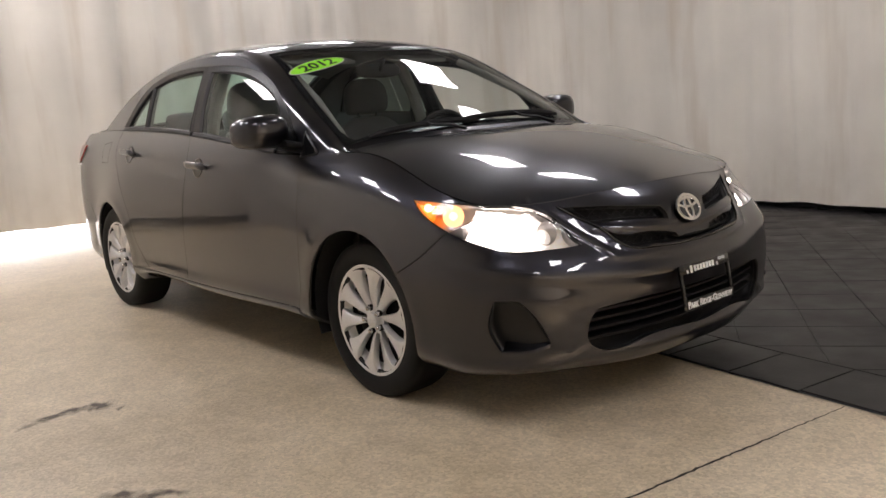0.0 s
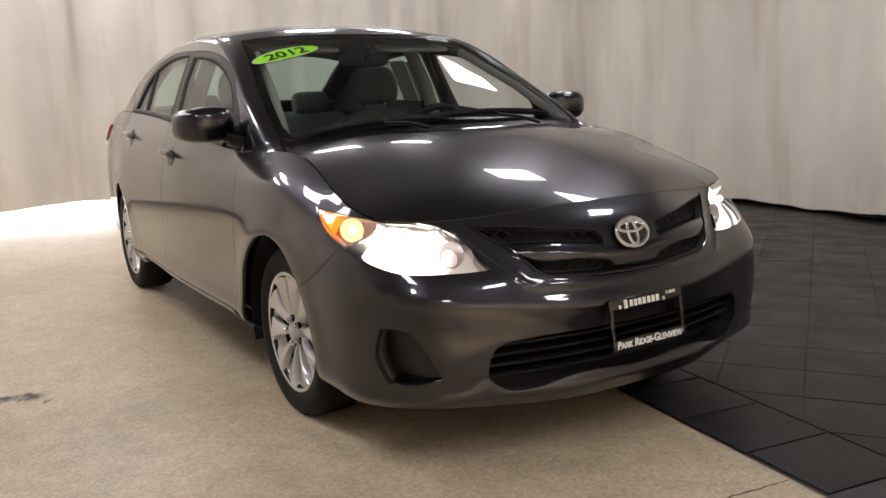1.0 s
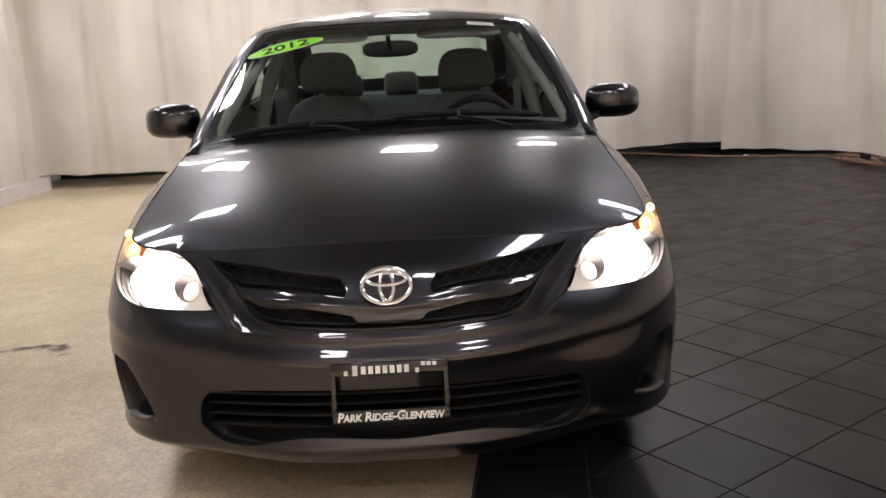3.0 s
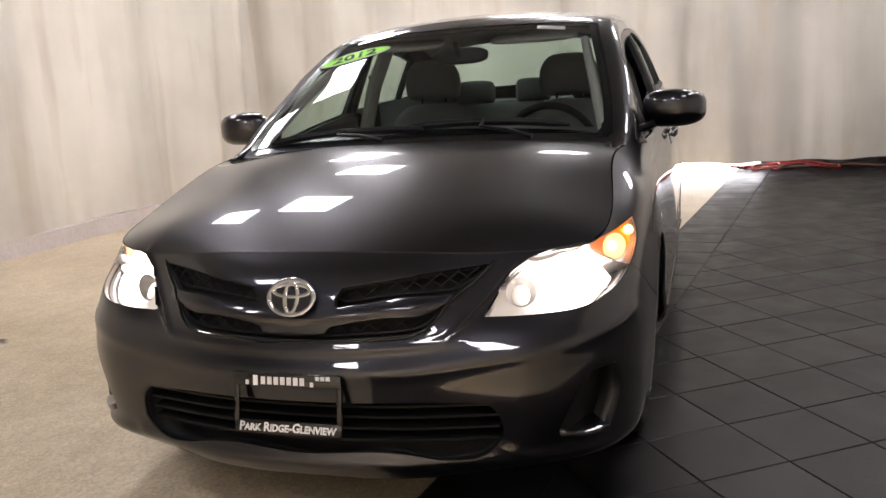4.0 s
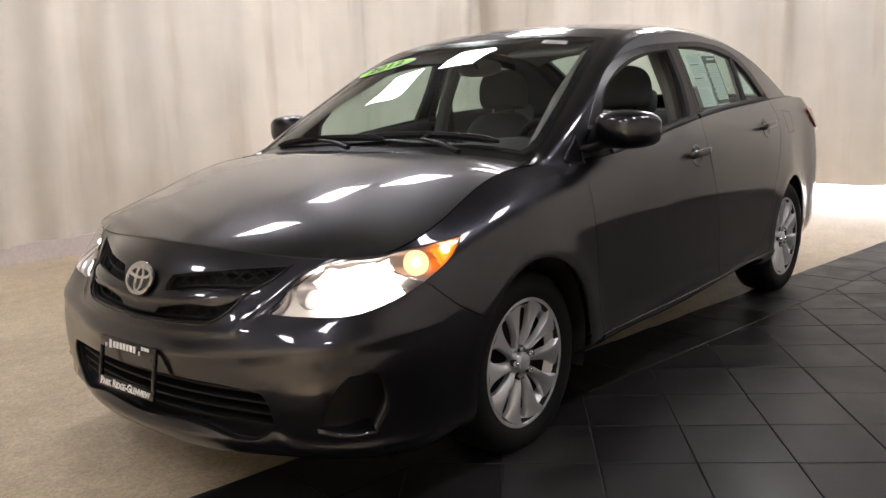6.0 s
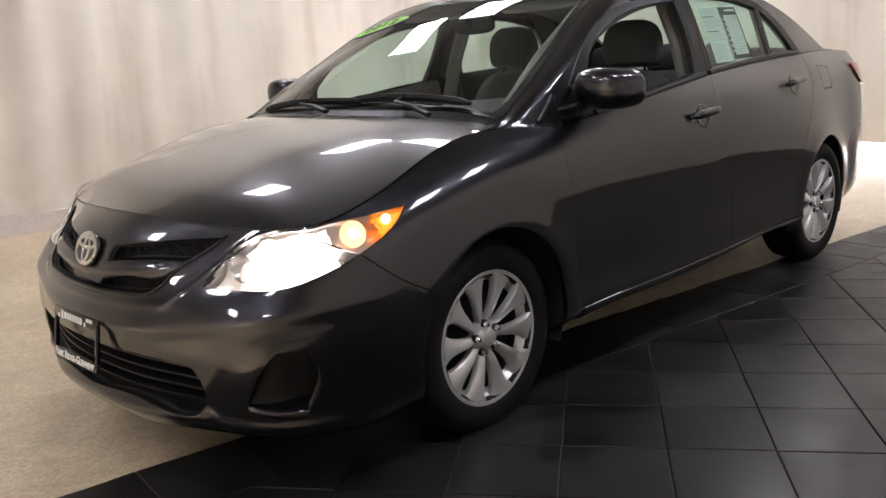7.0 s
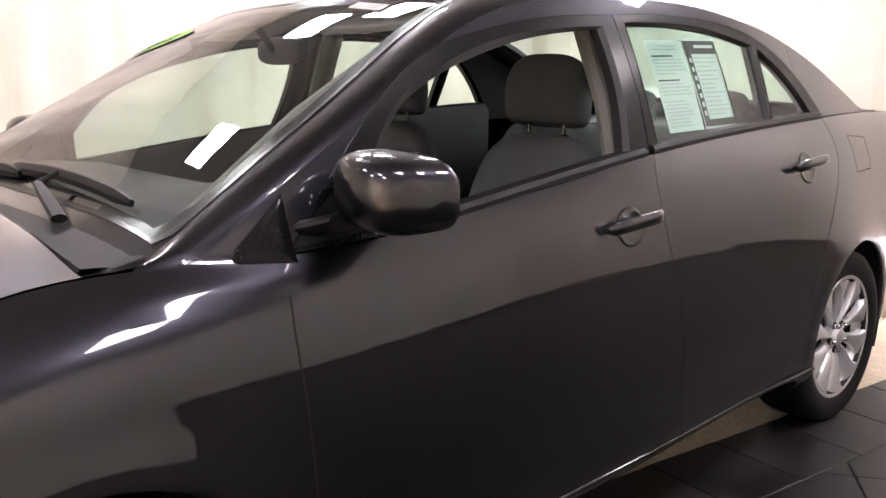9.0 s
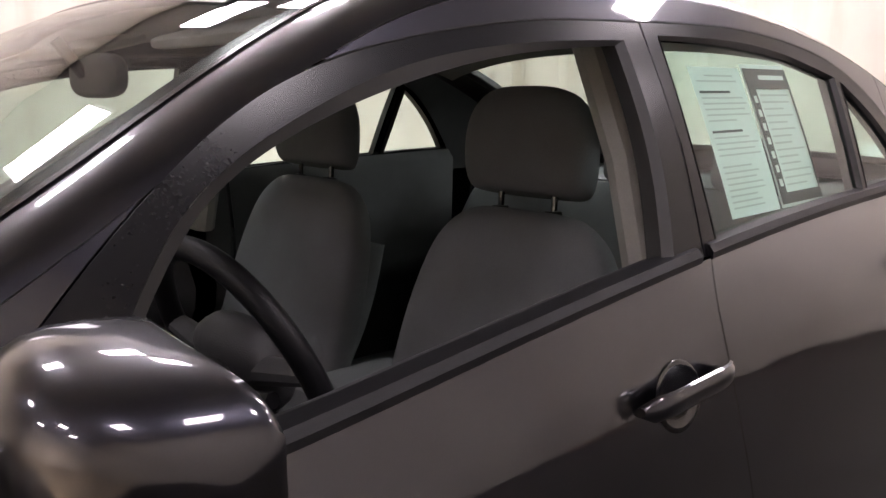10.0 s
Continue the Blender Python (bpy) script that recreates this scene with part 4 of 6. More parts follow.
glass_f = smooth_loop([(-.60, .948), (-.585, 1.035), (-.67, 1.142), (-.80, 1.218), (-.96, 1.274), (-1.16, 1.308), (-1.375, 1.323), (-1.374, 1.18), (-1.335, 1.018), (-.95, .972)], 0.02, (0, 1, 6, 8))
glass_r = smooth_loop([(-1.475, 1.335), (-1.69, 1.338), (-1.90, 1.322), (-2.085, 1.287), (-2.055, 1.068), (-1.75, 1.052), (-1.462, 1.032)], 0.02, (0, 3, 4, 6))
glass_q = smooth_loop([(-2.112, 1.278), (-2.23, 1.20), (-2.34, 1.080), (-2.082, 1.070)], 0.02, (0, 2, 3))
sail = smooth_loop([(-.412, .932), (-.455, .975), (-.565, 1.052), (-.592, .947)], 0.02, (0, 2, 3))
frame_f = np.concatenate([line(np.array([(-.405, .93), (-.485, 1.015), (-.605, 1.130), (-.78, 1.248), (-.98, 1.308), (-1.20, 1.341), (-1.433, 1.353)])), line(np.array([(-1.433, 1.353), (-1.435, 1.18), (-1.415, 1.015)]))[1:], line(np.array([(-1.415, 1.0), (-.9, .95), (-.405, .90)]))])
frame_r = np.concatenate([line(np.array([(-1.437, 1.354), (-1.70, 1.362), (-1.95, 1.346), (-2.13, 1.306), (-2.27, 1.228), (-2.41, 1.085)])), [(-2.41, 1.02), (-1.9, 1.0), (-1.42, 0.98)], line(np.array([(-1.418, 1.015), (-1.439, 1.18)]))])
gx, gz = np.meshgrid(np.arange(-2.9, -0.2, 0.022), np.arange(0.92, 1.42, 0.022))
flank_grid = np.column_stack([gx.ravel(), gz.ravel()])
flank_grid = flank_grid[inside(flank_grid, loop_f)]
names = {"opening": glass_f, "rear_glass": glass_r, "quarter_glass": glass_q, "sail": sail, "door_frame": frame_f, "rear_frame": frame_r, "pillar": loop_f}
flank = panels(flank_skin, flank_grid, names, ["opening", "rear_glass", "quarter_glass", "sail", "door_frame", "rear_frame", "pillar"], (-1.4, 0, 1))
for s in (1, -1):
    for key, name, m in (("rear_glass", "rear_door_glass", WINDOW), ("quarter_glass", "quarter_glass", WINDOW), ("sail", "mirror_base_trim", BLACK), ("door_frame", "front_door_frame", FRAME_BLACK), ("rear_frame", "rear_door_frame", FRAME_BLACK), ("pillar", "pillar", PAINT), ("opening", "front_door_glass", WINDOW)):
        if key == "opening" and s == 1:
            continue
        q, n, t = flank[key]
        glassy = m is WINDOW
        dark = key == "sail"
        data = (q * (1, s, 1) - n * (1, s, 1) * (0.008 if glassy else 0), n * (1, s, 1), t if s == 1 else t[:, ::-1])
        parts_of = [(name, data)]
        if key == "pillar":
            c = data[0][data[2]].mean(1)
            parts_of = []
            for nm, sel in (("pillar_foot", c[:, 0] > -0.62), ("roof_side_rail", (c[:, 0] <= -0.62) & (c[:, 0] > -2.3)), ("rear_pillar", c[:, 0] <= -2.3)):
                if not sel.any():
                    continue
                use, inv = np.unique(data[2][sel], return_inverse=True)
                parts_of.append((nm, (data[0][use], data[1][use], inv.reshape(-1, 3))))
        for nm, dt in parts_of:
            sheet(nm, dt, m, car, gap=0.0 if glassy else 0.0015, sink=0.004 if glassy else 0.018)

# the fender runs on into the A-pillar, with a black corner trim ahead of the door
base_x = np.linspace(-0.115, -0.404, 26)
base_u = [float(find([(x, 0.90)], (0, 2), SIDE)[0][0]) for x in base_x]
base_rings = []
for x, u in zip(base_x, base_u):
    foot, low, top = skin(np.array([(u, TOP - 0.075), (u, TOP - 0.045), (u, TOP)]))
    n = np.cross(skin(np.array([(u + 1e-3, TOP - 0.06)]))[0] - skin(np.array([(u - 1e-3, TOP - 0.06)]))[0], low - foot)
    n = n / np.linalg.norm(n)
    n = n if n[1] > 0 else -n
    t = roof_skin([(x, rail_y(x)[0])])[0]
    zl = rail_low(x)[0]
    b = np.array((x, flank_y(np.array([x]), np.array([zl]))[0], zl))
    c = rail_bulge(t, b)
    e = 0.12 + 0.88 * min(1.0, (-0.115 - x) / 0.10)
    row = [foot + n * 0.0005, low + n * 0.0035 * e]
    row += [np.array((x, flank_y(np.array([x]), np.array([z]))[0] + 0.0045 * e, z)) for z in np.linspace(top[2] + 0.002, max(zl, top[2] + 0.004), 6)]
    row += [(1 - k) ** 2 * b + 2 * k * (1 - k) * c + k * k * t + (0, 0.003 * e, 0.0035 * e) for k in np.linspace(0.15, 1, 8)]
    row = np.array(row)
    d = np.r_[0, np.cumsum(np.linalg.norm(np.diff(row, axis=0), axis=1))]
    even = np.linspace(0, d[-1], 30)
    row = np.column_stack([np.interp(even, d, row[:, i]) for i in range(3)])
    for _ in range(3):
        soft_row = row.copy()
        soft_row[1:-1] = (row[:-2] + 2 * row[1:-1] + row[2:]) / 4
        soft_row[:, 1] = np.maximum(soft_row[:, 1], row[:, 1] - 0.001)
        row = soft_row
    base_rings.append(np.array(row))


def base_point(x, z, out=0.0):
    """On the pillar base at height z, moved outwards."""
    cols = [np.interp(z, np.maximum.accumulate(r[:, 2]), r[:, 1]) for r in base_rings]
    return (x, float(np.interp(-x, -base_x, cols)) + out, z)


corner_trim = np.concatenate([straight(a, b, 0.008)[:-1] for a, b in zip(*(lambda c: (c, c[1:] + c[:1]))([(-.312, .921), (-.304, .925), (-.303, .932), (-.308, .940), (-.410, 1.022), (-.410, .912)]))])
for s in (1, -1):
    part("pillar_base", loft([[tuple(p * (1, s, 1)) for p in r] for r in base_rings], closed=False), PAINT, car, sharp=80)
    mid = corner_trim.mean(0)
    bm = bmesh.new()
    rows = [[bm.verts.new(Vector(base_point(*(mid + (p - mid) * k), o)) * Vector((1, s, 1))) for p in corner_trim] for k, o in ((1.0, -0.002), (1.0, 0.002), (0.95, 0.004), (0.5, 0.004), (0.05, 0.004))]
    for a, b in zip(rows, rows[1:]):
        for i in range(len(a)):
            j = (i + 1) % len(a)
            bm.faces.new((a[i], a[j], b[j], b[i]))
    bm.faces.new(rows[-1])
    bmesh.ops.recalc_face_normals(bm, faces=bm.faces[:])
    part("pillar_corner_trim", bm, FRAME_BLACK, car, "black triangular corner trim", sharp=50)

# boot lid between the rear window and the tail
deck_y = lambda x: np.interp(x, belt[:, 0], belt[:, 1])
rings = []
for x in np.linspace(-2.86, -3.50, 24):
    w = float(deck_y(x)) - 0.004
    zb = float(belt_z(x))
    rings.append([(x, w * k, zb + 0.035 * (1 - abs(k) ** 2.4)) for k in np.linspace(-1, 1, 25)])
part("boot_lid", loft(rings, closed=False), PAINT, car, sharp=70)


# ---- wheels ----
def wheel():
    w = new("wheel")
    tyre = [(0.205, -0.085), (0.225, -0.098), (0.262, -0.103), (0.286, -0.098), (0.300, -0.085), (0.3055, -0.06), (0.307, -0.03), (0.307, 0.03), (0.3055, 0.06), (0.300, 0.085), (0.286, 0.098), (0.262, 0.103), (0.225, 0.098), (0.205, 0.085)]
    part("tyre", lathe(tyre, 64), RUBBER, w)
    rim = [(0.02, 0.03), (0.13, 0.02), (0.178, 0.02), (0.19, 0.05), (0.195, 0.085), (0.205, 0.092)]
    part("rim", lathe(rim, 48), DARK, w)
    cover = part("wheel_cover", lathe([(0.178, 0.050), (0.188, 0.068), (0.197, 0.085), (0.206, 0.093), (0.216, 0.094), (0.221, 0.088), (0.222, 0.08)], 64), SILVER, w)
    hub = lathe([(0.001, 0.091), (0.026, 0.091), (0.029, 0.089), (0.031, 0.078), (0.034, 0.074), (0.056, 0.071), (0.060, 0.055)], 40)
    part("hub_cap", hub, SILVER, cover)
    for k in range(10):
        a = 2 * math.pi * k / 10 + 0.16
        rings = []
        for r, wid, off in ((0.036, 0.0092, 0.066), (0.055, 0.0115, 0.073), (0.08, 0.0142, 0.081), (0.11, 0.0180, 0.0855), (0.14, 0.0232, 0.0885), (0.165, 0.0305, 0.090), (0.182, 0.0400, 0.0905), (0.194, 0.0550, 0.091), (0.203, 0.0640, 0.0915)):
            twist = 0.06 * ((r - 0.052) / 0.147)
            ring = []
            for u, d in ((-1, -0.022), (-0.94, -0.005), (-0.80, 0.002), (-0.35, 0.003), (0.15, -0.0015), (0.72, -0.0045), (0.94, -0.009), (1, -0.024)):
                ang = a + twist
                ring.append((r * math.cos(ang) - u * wid * math.sin(ang), off + d, r * math.sin(ang) + u * wid * math.cos(ang)))
            rings.append(ring)
        part("spoke", loft(rings, closed=False), SILVER, cover, sharp=40)
    for k in range(5):
        a = 2 * math.pi * k / 5 + 0.3
        bm = lathe([(0.001, 0.008), (0.0065, 0.007), (0.0092, 0.003), (0.0096, -0.02)], 12)
        bmesh.ops.translate(bm, vec=(0.048 * math.cos(a), 0.089, 0.046 * math.sin(a)), verts=bm.verts)
        part("wheel_nut", bm, CHROME, cover)
        bm = lathe([(0.0094, 0.0), (0.0128, 0.0), (0.0132, -0.012)], 14)
        bmesh.ops.translate(bm, vec=(0.048 * math.cos(a), 0.0815, 0.048 * math.sin(a)), verts=bm.verts)
        part("nut_socket", bm, GLOSS, cover)
    return w


base = wheel()
spots = [(0, 0.722, 0, 8), (-2.6, 0.708, 0, 30), (0, -0.722, 180, 20), (-2.6, -0.708, 180, 45)]
for n, (x, y, turn, spin) in enumerate(spots):
    m = pose(x, y, 0.295 if x == 0 else 0.3068, 0, 0, turn) @ pose(0, 0, 0, 0, spin, 0)
    if n == 0:
        base.matrix_basis = m
        base.parent = car
    else:
        w = copy_thing(base, m)
        w.parent = car
for x in (0, -2.6):
    for s in (1, -1):
        rings = []
        for y in (0.835 if x == 0 else 0.79, 0.72, 0.56):
            rings.append([(x + 0.352 * math.cos(a), s * y, 0.315 + 0.352 * math.sin(a)) for a in np.linspace(-0.35, math.pi + 0.35, 30)])
        part("wheel_arch_liner", loft(rings, closed=False), DARK, car)
        bm = bmesh.new()
        f = bm.faces.new([bm.verts.new(p) for p in [(x + 0.352 * math.cos(a), s * 0.56, 0.315 + 0.352 * math.sin(a)) for a in np.linspace(-0.35, math.pi + 0.35, 30)]])
        part("wheel_arch_back", bm, DARK, car)
part("underbody", box(4.2, 1.12, 0.12, (-1.35, 0, 0.24), bevel=0.03), DARK, car)
part("sill_underside", box(1.80, 1.46, 0.05, (-1.3, 0, 0.262), bevel=0.01), DARK, car)
# dark backing behind nose openings
part("nose_backing", box(0.10, 1.0, 0.30, (0.45, 0, 0.45), bevel=0.02), DARK, car)
# firewall and cowl
part("cowl", box(0.30, 1.42, 0.03, (-0.20, 0, 0.925), (0, 12, 0), bevel=0.008), BLACK, car)


# ---- lamps ----
LIT = mat("lit_reflector", (1, 0.93, 0.82), 0.3, emit=9.0, emit_color=(1.0, 0.86, 0.79))
nt = LIT.node_tree
geo, ab, dist, ro = (nt.nodes.new("ShaderNode" + k) for k in ("NewGeometry", "VectorMath", "VectorMath", "MapRange"))
ab.operation, dist.operation = "ABSOLUTE", "DISTANCE"
dist.inputs[1].default_value = (0.600, 0.705, 0.655)
ro.inputs["From Min"].default_value, ro.inputs["From Max"].default_value = 0.060, 0.19
ro.inputs["To Min"].default_value, ro.inputs["To Max"].default_value = 7.0, 0.25
nt.links.new(geo.outputs["Position"], ab.inputs[0])
nt.links.new(ab.outputs[0], dist.inputs[0])
nt.links.new(dist.outputs["Value"], ro.inputs["Value"])
flute = nt.nodes.new("ShaderNodeTexNoise")
flute.inputs["Scale"].default_value, flute.inputs["Detail"].default_value = 55, 2
nt.links.new(geo.outputs["Position"], flute.inputs["Vector"])
facet = nt.nodes.new("ShaderNodeMapRange")
facet.inputs["From Min"].default_value, facet.inputs["From Max"].default_value = 0.35, 0.62
facet.inputs["To Min"].default_value, facet.inputs["To Max"].default_value = 0.6, 1.3
nt.links.new(flute.outputs["Fac"], facet.inputs["Value"])
glow = nt.nodes.new("ShaderNodeMath")
glow.operation = "MULTIPLY"
nt.links.new(ro.outputs[0], glow.inputs[0])
nt.links.new(facet.outputs[0], glow.inputs[1])
nt.links.new(glow.outputs[0], nt.nodes["Principled BSDF"].inputs["Emission Strength"])
BULB = mat("bulb", (1, 0.9, 0.8), 0.3, emit=9.0, emit_color=(1.0, 0.85, 0.66))
AMBER = mat("lit_amber_marker", (0.9, 0.30, 0.02), 0.3, emit=1.5, emit_color=(1.0, 0.24, 0.012))
SIGNAL = mat("lit_signal_bowl", (0.9, 0.6, 0.3), 0.3, 0.5, emit=0.9, emit_color=(1.0, 0.60, 0.38))
AMBER_BULB = mat("amber_bulb", (0.9, 0.45, 0.05), 0.3, emit=4.0, emit_color=(1.0, 0.66, 0.34))
BUCKET = mat("silver_lamp_housing", (0.62, 0.60, 0.60), 0.28, 0.88)
RED = mat("red_tail_lens", (0.35, 0.01, 0.012), 0.12, coat=1.0)


def bowl(r, deep, at, aim, bulb, bm=None):
    bm = lathe([(0.006, -deep), (r * 0.5, -deep * 0.75), (r * 0.85, -deep * 0.3), (r, 0.0)], 28, "x")
    bmesh.ops.transform(bm, matrix=aim, verts=bm.verts)
    return bm


for s, side_sign in (("", 1), ("*", -1)):
    q, m, t = cut["lamp" + s]
    lamp_unit = sheet("headlamp", (q - m * 0.075, m, t), BUCKET, car, "lit headlamp with clear lens and amber marker", gap=-0.004, sink=-0.070)
    sheet("lens", (q - m * 0.001, m, t), LENS, lamp_unit, gap=0.002, sink=0.004)
    c = q[t].mean(1)
    for name, sel, mm, deep, lab in (("amber_marker", c[:, 0] < 0.415, AMBER, 0.020, "glowing orange marker"), ("main_reflector", (c[:, 0] > 0.545), LIT, 0.045, "brightly lit main reflector")):
        use, inv = np.unique(t[sel], return_inverse=True)
        sheet(name, (q[use] - m[use] * deep, m[use], inv.reshape(-1, 3)), mm, lamp_unit, lab, gap=0.006, sink=0.02)
    x, y, z, r, deep = 0.485, 0.782, 0.716, 0.036, 0.030
    aim = pose(x, side_sign * y, z, 0, -4, side_sign * 38)
    unit = part("signal_reflector", bowl(r, deep, None, aim, None), SIGNAL, lamp_unit)
    bm = bmesh.new()
    bmesh.ops.create_uvsphere(bm, u_segments=12, v_segments=8, radius=r * 0.4)
    bmesh.ops.transform(bm, matrix=aim @ pose(-deep * 0.4, 0, 0), verts=bm.verts)
    part("bulb", bm, AMBER_BULB, unit)
    bm = bmesh.new()
    bmesh.ops.create_uvsphere(bm, u_segments=12, v_segments=8, radius=0.014)
    bmesh.ops.transform(bm, matrix=pose(0.392, side_sign * 0.812, 0.744), verts=bm.verts)
    part("marker_bulb", bm, AMBER_BULB, lamp_unit)
    aim = pose(0.700, side_sign * 0.566, 0.640, 0, -6, side_sign * 14)
    part("high_beam_bowl", bowl(0.040, 0.040, None, aim, None), BUCKET, lamp_unit, "unlit silver high-beam bowl")
    bm = bmesh.new()
    bmesh.ops.create_uvsphere(bm, u_segments=12, v_segments=8, radius=0.012)
    bmesh.ops.transform(bm, matrix=pose(0.590, side_sign * 0.722, 0.672), verts=bm.verts)
    part("main_bulb", bm, BULB, lamp_unit)
    q, m, t = cut["tail_lamp" + s]
    sheet("tail_lamp", (q + m * 0.010, m, t), RED, car, "red tail lamp", gap=-0.006, sink=0.02)

    beam = bpy.data.lights.new("headlamp_beam", "SPOT")
    beam.energy, beam.color, beam.spot_size, beam.spot_blend, beam.shadow_soft_size = HEAD_POWER, (1.0, 0.86, 0.72), radians(62), 0.9, 0.05
    ob = new("headlamp_beam", beam)
    ob.parent = car
    ob.matrix_basis = look((0.775, side_sign * 0.66, 0.64), (4.5, side_sign * 0.75, 0.28))


# ---- grille, intake, emblem, number plate frame ----
def nose_x(y, z):
    uv = find([(abs(y), z)], (1, 2), FRONT)
    return skin(uv)[0][0]


def lattice(loop, name, depth):
    """Crossing thin bars that fill an outline of the nose, set back by depth."""
    pts = skin(loop)
    y0, y1, z0, z1 = pts[:, 1].min(), pts[:, 1].max(), pts[:, 2].min(), pts[:, 2].max()
    poly = pts[:, 1:]
    bm = bmesh.new()
    ys = np.linspace(y0, y1, 12)
    xs_at = np.array([nose_x(y, (z0 + z1) / 2) for y in ys])
    for k in range(int((y1 - y0 + z1 - z0) / 0.042) + 1):
        for sign in (1, -1):
            a = y0 - (z1 - z0) + k * 0.042 if sign > 0 else y0 + k * 0.042
            run = [(a + sign * u * 1.25, z0 + u) for u in np.linspace(0, z1 - z0, 14)]
            run = [p for p, ok in zip(run, inside(np.array(run), poly)) if ok]
            if len(run) > 1:
                tube([(np.interp(y, ys, xs_at) - depth - 0.12 * (z - (z0 + z1) / 2), y, z) for y, z in run], 0.0024, 5, bm=bm)
    edge_run = [(np.interp(p[1], ys, xs_at) - depth - 0.12 * (p[2] - (z0 + z1) / 2), p[1], p[2]) for p in pts[::2]]
    tube(edge_run + edge_run[:1], 0.004, 6, bm=bm)
    return part(name, bm, BLACK, car)


for s in (1, -1):
    lattice(loops["slot"] * (s, 1), "grille_mesh", 0.028)
lattice(loops["grille"], "grille_mesh", 0.028)
for z in (0.282, 0.314, 0.346, 0.376):
    ys = np.linspace(-0.515, 0.515, 40)
    rings = []
    for y in ys:
        x = nose_x(y, z) - 0.035
        rings.append([(x, y, z - 0.006), (x + 0.006, y, z - 0.003), (x + 0.006, y, z + 0.003), (x, y, z + 0.006), (x - 0.05, y, z + 0.004), (x - 0.05, y, z - 0.004)])
    part("intake_slat", loft(rings), BLACK, car)

for s in (1, -1):
    pts = skin(line(fog_pts[3:6], 0.01))
    rings = []
    for k, p in enumerate(pts):
        w = Vector((p[0] - 0.25, p[1], 0)).normalized()
        e = min(1.0, 0.3 + min(k, len(pts) - 1 - k) / 3)
        c = Vector(p)
        rings.append([tuple((c + w * a + Vector((0, 0, b))) * Vector((1, s, 1))) for a, b in ((0.004 * e, -0.012), (0.007 * e, 0.002), (0.002, 0.008 * e), (-0.025, 0.016 * e), (-0.055, 0.022), (-0.055, -0.012))])
    part("fog_ledge", loft(rings), PAINT, car, sharp=60)

rim_half = line(nose((.500, .722), (.452, .677), (.405, .640), (.372, .600), (.340, .574), (.25, .559), (.12, .552), (0.0, .550)), 0.02)
rim_half[-1, 0] = 0.0
rim_path = skin(np.concatenate([rim_half, rim_half[-2::-1] * (-1, 1)])) + (0.001, 0, 0)
part("grille_frame", tube([tuple(p) for p in rim_path], [0.002] + [0.0048] * (len(rim_path) - 2) + [0.002], 8), GLOSS, car, "thin gloss black frame round the grille")
slit = [(nose_x(y, 0.5725) + 0.0015, y, 0.5725 + 0.06 * y * y) for y in np.linspace(-0.06, 0.06, 9)]
part("grille_slit", tube(slit, [0.001] + [0.003] * 7 + [0.001], 6), BLACK, car)

emblem = new("emblem")
emblem.parent = car
emblem.matrix_basis = pose(0.872, -0.004, 0.664, 0, -22, 0)


def oval(a, b, cy, cz, r, flat=0.6):
    n = 40
    ring = [Vector((0, cy + a * math.cos(2 * math.pi * k / n), cz + b * math.sin(2 * math.pi * k / n))) for k in range(n)]
    rings = []
    for k in range(n):
        d = (ring[(k + 1) % n] - ring[k - 1]).normalized()
        side_v = d.cross(Vector((1, 0, 0)))
        rings.append([ring[k] + side_v * r * math.cos(t) + Vector((r * flat * math.sin(t), 0, 0)) for t in (2 * math.pi * j / 8 for j in range(8))])
    return loft(rings + rings[:1], caps=False)


bm = lathe([(0.001, 0.0), (1.0, 0.0), (1.03, -0.25)], 40, "x")
bmesh.ops.scale(bm, vec=(0.04, 0.064, 0.046), verts=bm.verts)
part("emblem_back", bm, PAINT, emblem)
part("emblem_ring", oval(0.064, 0.046, 0, 0, 0.0065), CHROME, emblem)
part("emblem_bar", oval(0.052, 0.016, 0, 0.018, 0.0055), CHROME, emblem)
part("emblem_stem", oval(0.018, 0.040, 0, 0, 0.0055), CHROME, emblem)

frame_plate = thing("plate_frame", "black plastic dealer plate frame with white lettering on the bumper", "plate frame")
frame_plate.matrix_basis = pose(0.941, -0.0075, 0.399, 0, -9, 0)
WHITE = mat("white_print", (0.8, 0.8, 0.8), 0.5)
for z, h, name in ((0.063, 0.033, "top_bar"), (-0.062, 0.034, "bottom_bar")):
    part(name, box(0.012, 0.305, h, (0, 0, z), bevel=0.003), GLOSS, frame_plate)
for y in (-0.146, 0.146):
    part("side_bar", box(0.0118, 0.013, 0.10, (0, y, 0), bevel=0.002), GLOSS, frame_plate)


